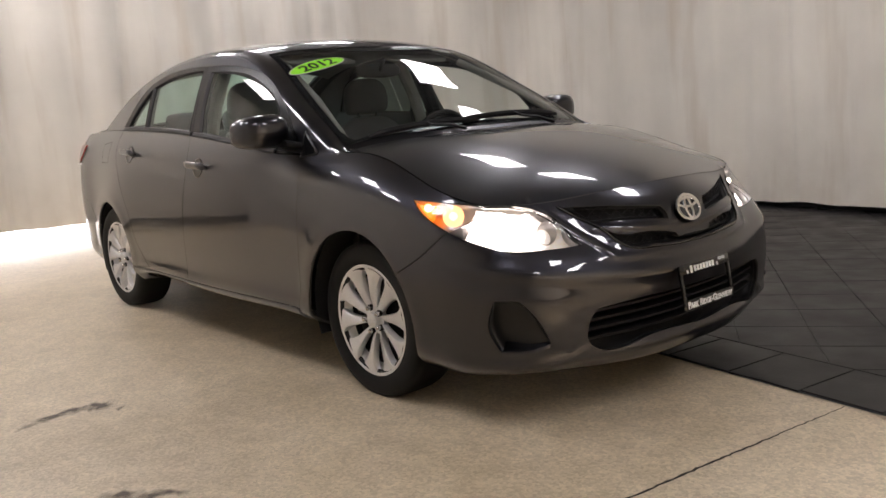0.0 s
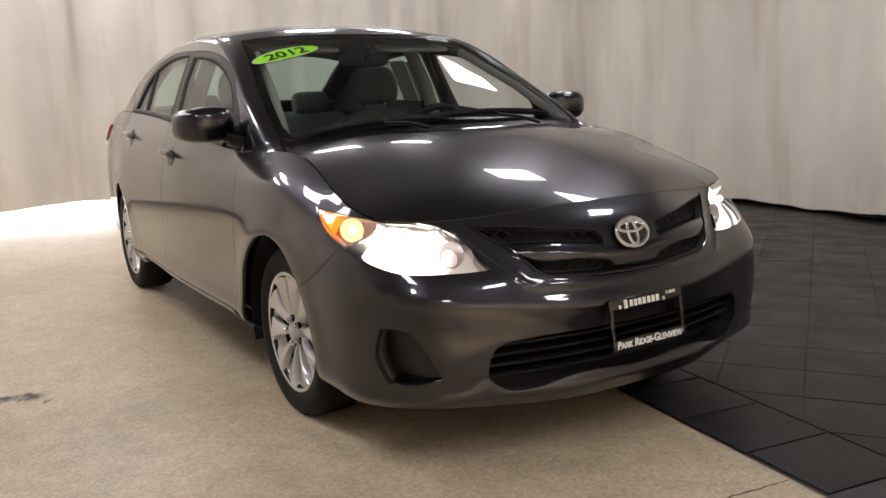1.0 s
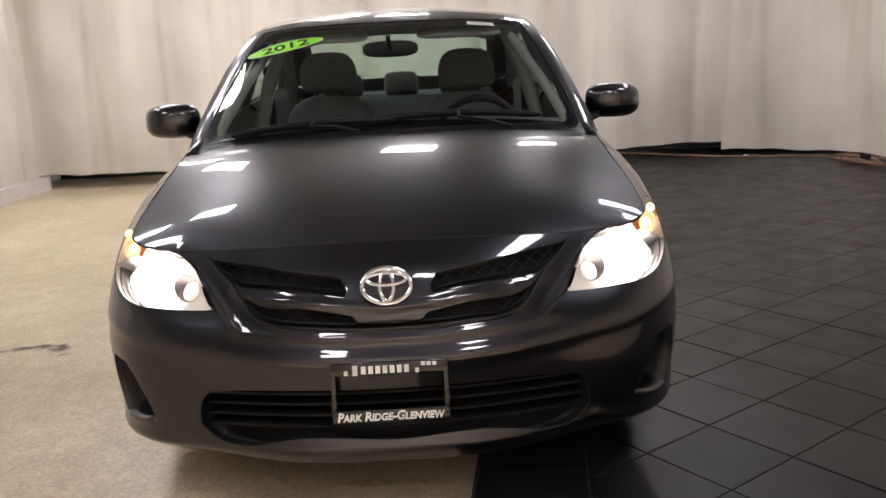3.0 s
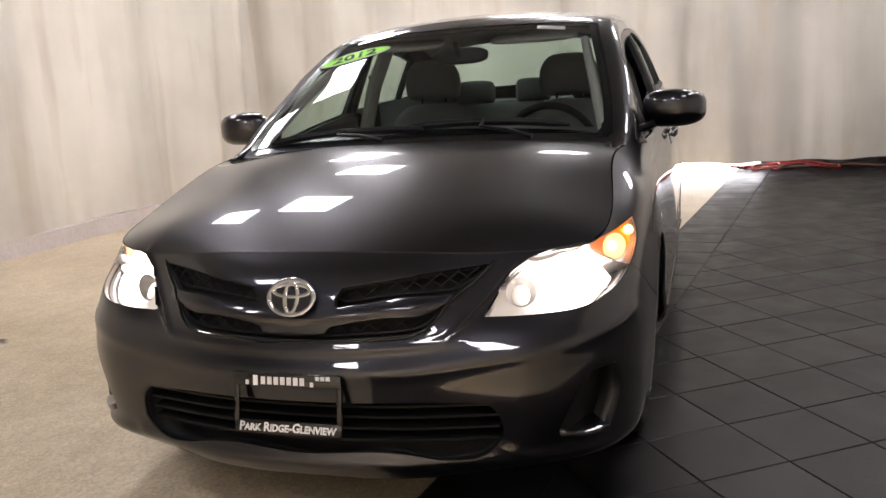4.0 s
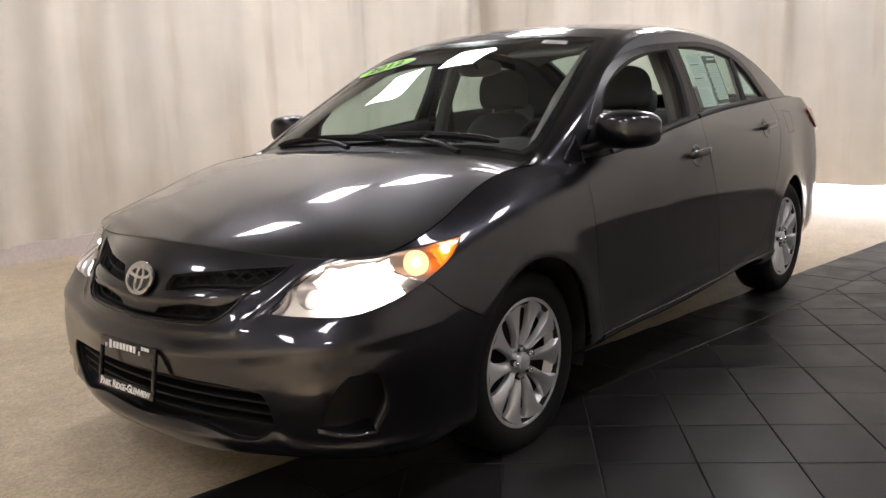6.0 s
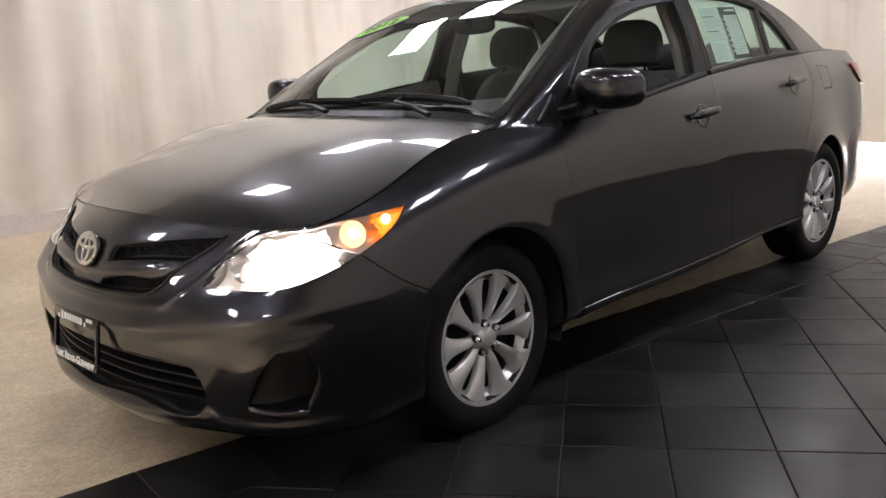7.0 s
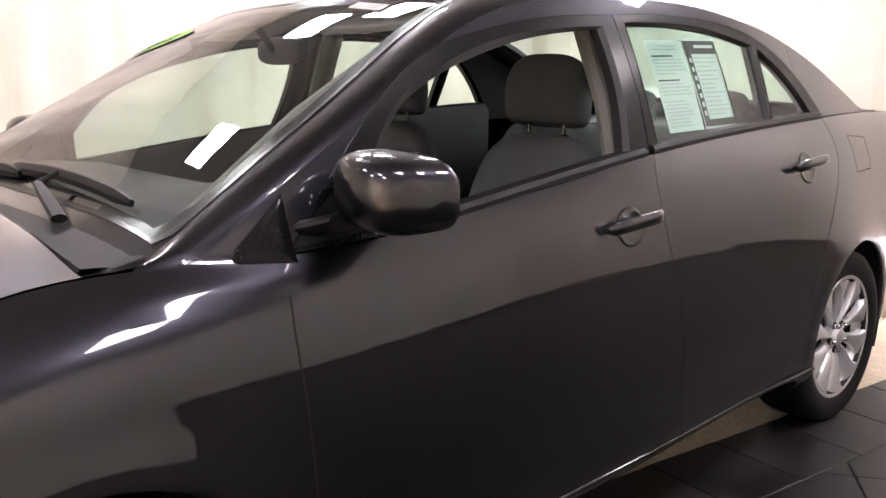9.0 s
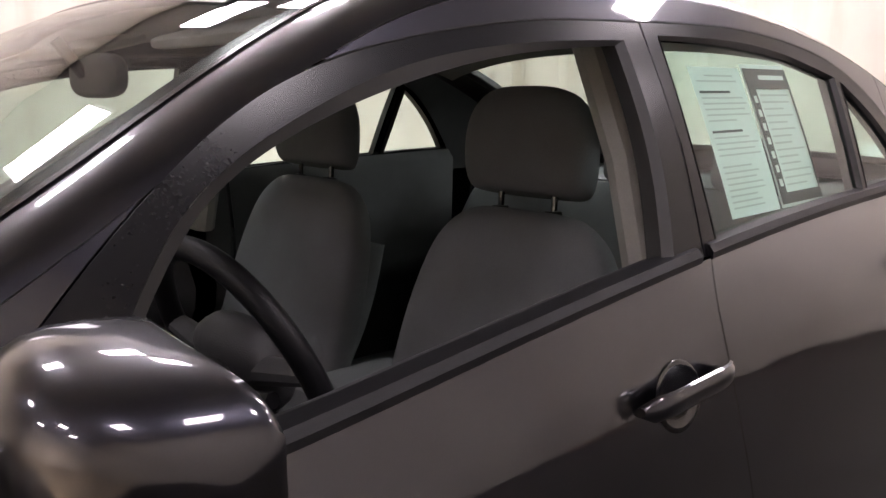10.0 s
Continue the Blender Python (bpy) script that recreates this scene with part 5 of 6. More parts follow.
def lettering(text, width, height, bold=0.0, small=False, lean=0.0):
    """A mesh of letters, centred, in the plane x (right), y (up)."""
    data = bpy.data.curves.new("letters", "FONT")
    data.body, data.align_x, data.align_y, data.extrude, data.resolution_u, data.offset = text, "CENTER", "CENTER", 0.002, 3, bold
    data.shear = lean
    if small:
        data.small_caps_scale = 0.78
        for k in range(len(text)):
            data.body_format[k].use_small_caps = True
    ob = bpy.data.objects.new("letters", data)
    scene.collection.objects.link(ob)
    bpy.context.view_layer.update()
    me = bpy.data.meshes.new_from_object(ob.evaluated_get(bpy.context.evaluated_depsgraph_get()))
    bpy.data.objects.remove(ob)
    bm = bmesh.new()
    bm.from_mesh(me)
    bpy.data.meshes.remove(me)
    xs_v, ys_v = [v.co.x for v in bm.verts], [v.co.y for v in bm.verts]
    cx, cy = (max(xs_v) + min(xs_v)) / 2, (max(ys_v) + min(ys_v)) / 2
    fx, fy = width / (max(xs_v) - min(xs_v)), height / (max(ys_v) - min(ys_v))
    for v in bm.verts:
        v.co = ((v.co.x - cx) * fx, (v.co.y - cy) * fy, v.co.z)
    return bm


bm = lettering("Park Ridge-Glenview", 0.278, 0.025, 0.030, True, 0.15)
bmesh.ops.transform(bm, matrix=Matrix(((0, 0, 0.5, 0.0065), (1, 0, 0, 0), (0, 1, 0, -0.061), (0, 0, 0, 1))), verts=bm.verts)
part("lettering", bm, WHITE, frame_plate, "white lettering", smooth=False)
print_spots = [(-0.088, 0.013, 0.026)] + [(-0.066 + 0.0185 * k, 0.0125, 0.020) for k in range(7)]
for y, w, h in print_spots:
    part("print_bar", box(0.002, w, h, (0.0068, y, 0.060)), WHITE, frame_plate, "white print", smooth=False)
for y in (-0.112, 0.072):
    part("print_dot", box(0.002, 0.010, 0.012, (0.0068, y, 0.054), bevel=0.0008), WHITE, frame_plate, "white print", smooth=False)
for k in range(3):
    part("print_bar", box(0.002, 0.011, 0.010, (0.0068, 0.088 + 0.0145 * k, 0.070)), WHITE, frame_plate, "white print", smooth=False)


# ---- mirrors, handles, wipers, trims ----
def pebble(half_size, power=3.2, nu=28, nv=16):
    """A rounded block."""
    def sg(v, p):
        return math.copysign(abs(v) ** p, v)
    e = 2 / power
    rings = []
    for j in range(nv + 1):
        b = -math.pi / 2 + math.pi * j / nv
        b = max(-1.5705, min(1.5705, b))
        rings.append([(half_size[0] * sg(math.cos(b), e) * sg(math.cos(a), e), half_size[1] * sg(math.sin(b), e), half_size[2] * sg(math.cos(b), e) * sg(math.sin(a), e)) for a in (2 * math.pi * k / nu for k in range(nu))])
    return loft(rings)


MIRROR = mat("mirror_glass", (0.8, 0.82, 0.85), 0.02, 1.0)
for s in (1, -1):
    holder = new("door_mirror")
    holder.parent = car
    holder.matrix_basis = pose(-0.535, s * 0.900, 1.026, 0, 0, s * -10)
    bm = pebble((0.076, 0.110, 0.070), 3.2)
    for v in bm.verts:
        if v.co.x < -0.035:
            v.co.x = -0.035 + (v.co.x + 0.035) * 0.12
        v.co.z *= 1 - 0.10 * max(0, s * v.co.y / 0.1) * (1 if v.co.z > 0 else 0.3)
        v.co.x -= 0.03 * max(0, s * v.co.y / 0.1) ** 2
        if v.co.z < 0:
            v.co.x -= 0.012 * (v.co.z / 0.07) ** 2
    part("mirror_housing", bm, PAINT, holder, sharp=50)
    part("mirror_glass", box(0.004, 0.165, 0.105, (-0.046, 0, 0), bevel=0.0015), MIRROR, holder)
    rings = []
    for k in np.linspace(0, 1, 7):
        c = Vector((0.045 + 0.075 * k, s * (-0.055 - 0.062 * k), -0.050 - 0.022 * k))
        rings.append([c + Vector((0.042 * math.cos(a), 0, 0.017 * math.sin(a))) for a in (2 * math.pi * j / 12 for j in range(12))])
    part("mirror_arm", loft(rings), BLACK, holder)


def flank_point(x, z, out=0.0):
    uv = side((x, z))
    p, e = skin(uv)[0], 1e-3
    n = np.cross(skin(uv + (e, 0))[0] - p, skin(uv + (0, e))[0] - p)
    n /= np.linalg.norm(n)
    n = n if n[1] > 0 else -n
    return Vector(p + n * out), Vector(n)


for x0, x1, z in ((-1.17, -1.375, 0.872), (-2.075, -2.285, 0.934)):
    for s in (1, -1):
        f = Vector((1, s, 1))
        xc = (x0 + x1) / 2 - 0.0
        bm = bmesh.new()
        ringset = []
        for r, out in ((1.0, 0.0012), (0.93, 0.0030), (0.84, 0.0022), (0.5, 0.0016), (0.05, 0.0015)):
            ringset.append([flank_point(xc + 0.052 * r * math.cos(a), z - 0.004 + 0.046 * r * math.sin(a), out)[0] * f for a in (2 * math.pi * k / 24 for k in range(24))])
        part("handle_cup", loft(ringset, caps=False), GLOSS, car, sharp=60)
        rings = []
        for k in np.linspace(0, 1, 15):
            x = x0 + (x1 - x0) * k
            end = min(k, 1 - k)
            c, n = flank_point(x, z + 0.010 * k, 0.012 + 0.020 * min(1, end / 0.18) ** 0.5)
            w = 0.0165 * min(1, (end / 0.08) ** 0.5 + 0.35)
            up = Vector((0, 0, 1))
            rings.append([(c + up * w * math.cos(a) + n * 0.009 * math.sin(a)) * f for a in (2 * math.pi * j / 12 for j in range(12))])
        part("door_handle", loft(rings), PAINT, car)

for s in (1, -1):
    for x0, x1 in ((-0.60, -1.40), (-1.43, -2.40)):
        rings = []
        for x in np.linspace(x0, x1, 24):
            z = float(belt_z(x))
            y = float(flank_y(np.array([x]), np.array([z]))[0])
            rings.append([(x, s * (y + dy), z + dz) for dy, dz in ((0.003, -0.006), (0.008, -0.003), (0.008, 0.006), (0.001, 0.016), (-0.020, 0.020), (-0.020, -0.006))])
        part("belt_trim", loft(rings), BLACK, car)
    # dark lips round the side openings
    for loop, width, name in ((glass_f, 0.016, "window_seal"), (glass_r, 0.010, "window_seal"), (glass_q, 0.008, "window_seal")):
        rings = []
        mid = loop.mean(0)
        for p in list(loop) + [loop[0]]:
            d = (mid - p) / np.linalg.norm(mid - p)
            a = flank_skin([p - d * 0.002])[0] + (0, 0.0015, 0)
            b = flank_skin([p + d * width])[0] + (0, -0.006, 0)
            c = flank_skin([p + d * width])[0] + (0, -0.030, 0)
            rings.append([tuple(v * (1, s, 1)) for v in (a, b, c)])
        part(name, loft(rings, closed=False, caps=False), SEAM, car, sharp=50)

# black border on the windscreen and its cowl
rings = []
mid = np.array((-0.6, 0.0))
for p in list(loop_w) + [loop_w[0]]:
    d = (mid - p) / np.linalg.norm(mid - p)
    w = 0.045 if p[0] > -0.28 else 0.034
    a, b = roof_skin([p - d * 0.003])[0] + (0, 0, 0.002), roof_skin([p + d * w])[0] - (0, 0, 0.004)
    rings.append([tuple(a), tuple(b)])
part("windscreen_border", loft(rings, closed=False, caps=False), FRAME_BLACK, car)
ys = np.linspace(-0.70, 0.70, 30)
rings = []
for y in ys:
    xf = -0.095 - 0.02 * math.cos(y / 0.73 * 1.57)
    zf = float(hood_z(np.array([xf]), np.array([y]))[0]) - 0.016
    xb = -0.195 + 0.02 * math.cos(y / 0.7 * 1.57)
    zb = float(roof_skin([(xb, y)])[0][2]) - 0.004
    rings.append([(xf + 0.02, y, zf - 0.03), (xf, y, zf), ((xf + xb) / 2, y, (zf + zb) / 2 - 0.006), (xb, y, zb), (xb - 0.03, y, zb - 0.02)])
part("cowl_panel", loft(rings, closed=False), BLACK, car)


def on_glass(x, y, up):
    return Vector(roof_skin([(x, y)])[0]) + Vector((0.45 * up, 0, 0.88 * up))


for pivot, elbow, tip0, tip1 in (((-0.165, 0.44), (-0.20, 0.25), (-0.245, 0.56), (-0.235, -0.06)), ((-0.165, -0.12), (-0.19, -0.30), (-0.225, 0.02), (-0.215, -0.60))):
    wiper = new("wiper")
    wiper.parent = car
    arm = [on_glass(*pivot, 0.018), on_glass((pivot[0] + elbow[0]) / 2, (pivot[1] + elbow[1]) / 2, 0.035), on_glass(*elbow, 0.035), on_glass((tip0[0] + tip1[0]) / 2, (tip0[1] + tip1[1]) / 2, 0.028)]
    part("wiper_arm", tube(arm, [0.015, 0.013, 0.010, 0.007], 8, 0.6), BLACK, wiper)
    blade = [on_glass(tip0[0] + (tip1[0] - tip0[0]) * k, tip0[1] + (tip1[1] - tip0[1]) * k, 0.010 + 0.010 * math.sin(math.pi * k)) for k in np.linspace(0, 1, 12)]
    part("wiper_blade", tube(blade, [0.005] + [0.010] * 10 + [0.005], 6, 1.5), BLACK, wiper)


# ---- cabin ----
FABRIC = mat("grey_seat_cloth", (0.112, 0.114, 0.116), 0.9, scale=10, vary=0.12, fine=500, bump=0.35)
SEAM_THREAD = mat("dark_seat_seam", (0.05, 0.05, 0.05), 0.9, scale=30, vary=0.2)
TRIM = mat("light_grey_pillar_trim", (0.30, 0.295, 0.275), 0.7, scale=8, vary=0.06, fine=300, bump=0.1)
DASH = mat("dark_dashboard", (0.035, 0.035, 0.036), 0.6, scale=20, vary=0.15, fine=500, bump=0.3)
LINER = mat("grey_headliner", (0.22, 0.215, 0.20), 0.95, scale=12, vary=0.08, fine=400, bump=0.15)
CARPET = mat("black_carpet", (0.012, 0.012, 0.012), 0.95, scale=30, vary=0.3)


def cushion(rings_spec, n=40, power=3.0):
    """A soft block from (centre, half width along y, half depth, tilt) slices."""
    e = 2 / power
    rings = []
    spec = np.array([(*c, w, d, tilt) for c, w, d, tilt in rings_spec])
    fine = cardinal(np.arange(len(spec)), np.linspace(0, len(spec) - 1, 4 * len(spec) - 3)) @ spec
    for *c, w, d, tilt in fine:
        ring = []
        for k in range(n):
            a = 2 * math.pi * k / n
            u = math.copysign(abs(math.cos(a)) ** e, math.cos(a)) * w
            v = math.copysign(abs(math.sin(a)) ** e, math.sin(a)) * d
            ring.append((c[0] + v * math.cos(tilt), c[1] + u, c[2] + v * math.sin(tilt)))
        rings.append(ring)
    return loft(rings)


def front_seat(name="front_seat"):
    seat = new(name)
    back = [((-0.02, 0, 0.42), 0.16, 0.03, 0.3), ((-0.02, 0, 0.44), 0.235, 0.055, 0.3), ((-0.06, 0, 0.60), 0.25, 0.07, 0.3), ((-0.12, 0, 0.80), 0.25, 0.068, 0.3), ((-0.165, 0, 0.95), 0.225, 0.06, 0.3), ((-0.185, 0, 1.02), 0.185, 0.052, 0.3), ((-0.195, 0, 1.055), 0.13, 0.04, 0.3), ((-0.197, 0, 1.062), 0.08, 0.02, 0.3)]
    part("backrest", cushion(back), FABRIC, seat, sharp=80)
    for s in (1, -1):
        bol = [((0.035 - 0.26 * k, s * (0.205 - 0.02 * k), 0.48 + 0.44 * k), 0.035 * math.sin(math.pi * (0.12 + 0.76 * k)) + 0.01, 0.055 * math.sin(math.pi * (0.12 + 0.76 * k)) + 0.01, 0.3) for k in np.linspace(0, 1, 9)]
        part("side_bolster", cushion(bol, 16, 2.2), FABRIC, seat, sharp=80)
    for y in (-0.145, 0.145):
        run = [(0.062 - 0.215 * k - 0.02 * k * k, y * (1 - 0.12 * k), 0.50 + 0.47 * k) for k in np.linspace(0, 1, 16)]
        part("seat_seam", tube(run, 0.0035, 6), SEAM_THREAD, seat)
    base = [((0.50, 0, 0.42), 0.20, 0.02, 1.57), ((0.49, 0, 0.42), 0.235, 0.06, 1.57), ((0.35, 0, 0.42), 0.25, 0.08, 1.57), ((0.15, 0, 0.40), 0.25, 0.08, 1.57), ((0.0, 0, 0.385), 0.245, 0.075, 1.57), ((-0.03, 0, 0.385), 0.20, 0.04, 1.57)]
    part("seat_cushion", cushion(base), FABRIC, seat, sharp=80)
    head = [((-0.195, 0, 1.095), 0.09, 0.02, 0.25), ((-0.195, 0, 1.102), 0.135, 0.05, 0.25), ((-0.195, 0, 1.16), 0.148, 0.06, 0.25), ((-0.20, 0, 1.23), 0.138, 0.058, 0.25), ((-0.205, 0, 1.275), 0.10, 0.042, 0.25), ((-0.206, 0, 1.288), 0.055, 0.02, 0.25)]
    rest = part("headrest", cushion(head, power=2.6), FABRIC, seat, sharp=80)
    for s in (1, -1):
        part("headrest_post", tube([(-0.19, s * 0.065, 1.03), (-0.195, s * 0.065, 1.11)], 0.006), GLOSS, rest)
        part("post_collar", box(0.022, 0.026, 0.012, (-0.19, s * 0.065, 1.064), bevel=0.003), BLACK, rest)
    return seat


seat = front_seat()
seat.matrix_basis = pose(-1.345, 0.36, -0.027)
seat.parent = car
other = copy_thing(seat, pose(-1.375, -0.36, -0.015))
other.parent = car
bench = new("rear_bench")
bench.parent = car
spec = [((-2.20, 0, 0.44), 0.58, 0.04, 0.35), ((-2.21, 0, 0.47), 0.62, 0.08, 0.35), ((-2.32, 0, 0.75), 0.63, 0.08, 0.35), ((-2.41, 0, 0.95), 0.60, 0.07, 0.35), ((-2.43, 0, 1.0), 0.55, 0.03, 0.35)]
part("backrest", cushion(spec, 40, 5), FABRIC, bench, sharp=80)
spec = [((-1.72, 0, 0.40), 0.58, 0.03, 1.57), ((-1.74, 0, 0.40), 0.62, 0.08, 1.57), ((-2.0, 0, 0.40), 0.63, 0.09, 1.57), ((-2.2, 0, 0.38), 0.62, 0.08, 1.57)]
part("seat_cushion", cushion(spec, 40, 5), FABRIC, bench, sharp=80)
for y in (-0.36, 0.0, 0.36):
    w = 0.12 if y else 0.105
    spec = [((-2.42, y, 1.01), w * 0.8, 0.03, 0.3), ((-2.425, y, 1.03), w, 0.05, 0.3), ((-2.44, y, 1.10), w, 0.05, 0.3), ((-2.45, y, 1.135), w * 0.85, 0.035, 0.3), ((-2.45, y, 1.142), w * 0.5, 0.015, 0.3)]
    part("headrest", cushion(spec, 24, 3), FABRIC, bench, sharp=80)
part("parcel_shelf", box(0.55, 1.16, 0.03, (-2.70, 0, 1.0), bevel=0.01), DASH, car)
part("cabin_floor", box(2.5, 1.5, 0.04, (-1.35, 0, 0.29), bevel=0.01), CARPET, car)
part("bulkhead", box(0.05, 1.40, 0.62, (-0.22, 0, 0.60), bevel=0.01), CARPET, car)
part("rear_bulkhead", box(0.05, 1.20, 0.62, (-2.58, 0, 0.68), (0, -12, 0), bevel=0.01), CARPET, car)

# dashboard
ys = np.linspace(-0.735, 0.735, 32)
rings = []
for y in ys:
    hood_up = 0.045 * math.exp(-((y - 0.36) / 0.17) ** 2)
    push = 0.05 * math.cos(y / 0.72 * 1.5)
    rings.append([(-0.24, y, 0.93), (-0.34 + push * 0.3, y, 0.955), (-0.52, y, 0.965 + hood_up * 0.6), (-0.68 + push * 0.2, y, 0.945 + hood_up), (-0.74, y, 0.90 + hood_up * 0.7), (-0.72, y, 0.82), (-0.76, y, 0.72), (-0.66, y, 0.55), (-0.3, y, 0.5)])
part("dashboard", loft(rings), DASH, car, sharp=50)
part("centre_console", box(0.9, 0.22, 0.20, (-1.1, 0, 0.42), bevel=0.03), DASH, car)
part("armrest_box", box(0.30, 0.18, 0.16, (-1.42, 0, 0.58), bevel=0.03), FABRIC, car)

# steering wheel
wheel_ob = new("steering_wheel")
wheel_ob.parent = car
wheel_ob.matrix_basis = pose(-0.93, 0.37, 0.875, 0, 24, 0)
n = 48
rings = []
for k in range(n + 1):
    a = 2 * math.pi * k / n
    rings.append([((0.0175 * math.sin(t)), (0.185 + 0.0175 * math.cos(t)) * math.cos(a), (0.185 + 0.0175 * math.cos(t)) * math.sin(a)) for t in (2 * math.pi * j / 12 for j in range(12))])
part("rim", loft(rings, caps=False), BLACK, wheel_ob)
part("hub", pebble((0.045, 0.085, 0.075), 2.6), DASH, wheel_ob)
for a in (0.15, math.pi - 0.15, -math.pi / 2):
    part("spoke", tube([(0.01, 0.05 * math.cos(a), 0.05 * math.sin(a)), (0.0, 0.18 * math.cos(a), 0.18 * math.sin(a))], [0.024, 0.016], 10, 0.9), DASH, wheel_ob)
part("column_cover", box(0.20, 0.10, 0.10, (0.11, 0, -0.01), bevel=0.025), DASH, wheel_ob)
part("stalk", tube([(0.06, 0.04, 0.0), (0.05, 0.16, 0.02)], [0.008, 0.011]), BLACK, wheel_ob)

# inner mirror, visors, headliner, inner pillars, inner door skins
im = new("inner_mirror")
im.parent = car
im.matrix_basis = pose(-0.90, -0.01, 1.275, 0, 0, -6)
part("mirror_body", pebble((0.022, 0.125, 0.036), 3), BLACK, im)
part("mirror_stem", tube([(0.02, 0, 0.0), (0.06, 0, 0.055)], 0.010), BLACK, im)
for s in (1, -1):
    bm = pebble((0.075, 0.19, 0.012), 4)
    bmesh.ops.transform(bm, matrix=pose(-0.985, s * 0.30, 1.335, 0, 14, 0), verts=bm.verts)
    part("sun_visor", bm, LINER, car)
rows = []
for x in np.linspace(-2.24, -0.96, 40):
    w = rail_y(x)[0] + 0.015
    rows.append([tuple(roof_skin([(x, w * k)])[0] - (0, 0, 0.028 + 0.02 * abs(k) ** 4)) for k in np.linspace(-1, 1, 24)])
part("headliner", loft(rows, closed=False), LINER, car, sharp=80)
for s in (1, -1):
    for pts, r, m, name in (([(-0.27, 0.672, 0.965), (-0.55, 0.607, 1.135), (-0.90, 0.532, 1.305)], 0.019, LINER, "a_pillar_trim"), ([(-1.435, 0.712, 0.90), (-1.445, 0.645, 1.15), (-1.455, 0.555, 1.35)], 0.036, TRIM, "b_pillar_trim")):
        part(name, tube([(x, s * y, z) for x, y, z in pts], r, 10), m, car)
    rings = []
    for x in np.linspace(-2.02, -2.80, 20):
        zt = float(rail_low(x)[0]) - 0.01
        zb = float(belt_z(x)) - 0.06
        if x > -2.36:
            zb = max(zb, 1.275 - 0.21 * ((-2.10 - x) / 0.26) ** 1.4 + 0.01) if x < -2.10 else zt - 0.02
        rings.append([(x, s * (float(flank_y(np.array([x]), np.array([z]))[0]) - 0.035), z) for z in np.linspace(zb, max(zt, zb + 0.01), 5)])
    part("c_pillar_trim", loft(rings, closed=False), DASH, car, sharp=80)
    for x0, x1 in ((-0.45, -1.40), (-1.46, -2.36)):
        rings = []
        for x in np.linspace(x0, x1, 20):
            zt = float(belt_z(x)) + 0.012
            yt = float(belt_y(x)) - 0.035
            rings.append([(x, s * (yt + 0.02), zt - 0.005), (x, s * (yt - 0.01), zt), (x, s * (yt - 0.035), zt - 0.03), (x, s * (yt - 0.03), 0.82), (x, s * (yt - 0.08), 0.74), (x, s * (yt - 0.07), 0.68), (x, s * (yt - 0.02), 0.62), (x, s * (yt - 0.01), 0.34)])
        part("door_card", loft(rings, closed=False), DASH, car, sharp=50)
    part("seat_belt", tube([(-1.47, s * 0.66, 1.22), (-1.50, s * 0.655, 0.9), (-1.5, s * 0.65, 0.5)], 0.022, 6, 0.15), BLACK, car)


# ---- stickers and papers ----
GREEN = mat("lime_sticker", (0.34, 0.93, 0.03), 0.5, emit=0.0)
PAPER = mat("white_paper", (0.78, 0.80, 0.78), 0.7, scale=8, vary=0.03)
INK = mat("black_ink", (0.01, 0.01, 0.01), 0.6)
GREY_INK = mat("grey_ink", (0.52, 0.54, 0.53), 0.7)


def to_shield(a, b, lift):
    """From sticker plane (a along, b up) to the windscreen."""
    ang = math.radians(9)
    u, v = a * math.cos(ang) - b * math.sin(ang), a * math.sin(ang) + b * math.cos(ang)
    x, y = -0.768 - v * 0.86, -0.452 + u
    return Vector(roof_skin([(x, y)])[0]) + Vector((0.47, 0, 0.88)) * lift


year = thing("year_sticker", "lime green oval 2012 sticker on the windscreen", "sticker")
for name, ra, rb, lift, m in (("border", 0.168, 0.053, 0.003, INK), ("rim_line", 0.163, 0.049, 0.0036, PAPER), ("face", 0.158, 0.0455, 0.0042, GREEN)):
    bm = bmesh.new()
    rings = [[bm.verts.new(to_shield(ra * r * math.cos(a), rb * r * math.sin(a), lift)) for a in (2 * math.pi * k / 48 for k in range(48))] for r in (1, 0.7, 0.35, 0.02)]
    for p, q in zip(rings, rings[1:]):
        for k in range(48):
            bm.faces.new((p[k], p[(k + 1) % 48], q[(k + 1) % 48], q[k]))
    bm.faces.new(rings[-1])
    part(name, bm, m, year)
bm = lettering("2012", 0.20, 0.058, 0.02)
for v in bm.verts:
    v.co = to_shield(v.co.x, v.co.y, 0.005 + v.co.z * 0.2)
part("numerals", bm, INK, year, "black numerals 2012", smooth=False)


def patch(name, corners, m, parent, lift):
    """A small flat patch that follows the windscreen, by plan corners."""
    bm = bmesh.new()
    vs = [bm.verts.new(Vector(roof_skin([c])[0]) + Vector((0.47, 0, 0.88)) * lift) for c in corners]
    bm.faces.new(vs)
    return part(name, bm, m, parent, smooth=False)


tag = thing("inspection_label", "small white printed label on the windscreen corner", "label")
patch("paper", [(-0.905, 0.335), (-0.905, 0.45), (-0.872, 0.455), (-0.872, 0.335)], PAPER, tag, 0.003)
for k in range(3):
    patch("print_bar", [(-0.900 + k * 0.009, 0.35), (-0.900 + k * 0.009, 0.435), (-0.896 + k * 0.009, 0.435), (-0.896 + k * 0.009, 0.35)], GREY_INK, tag, 0.0036)


def on_rear_glass(x, z, inside_by):
    return Vector((x, flank_y(np.array([x]), np.array([z]))[0] - 0.008 - inside_by, z))


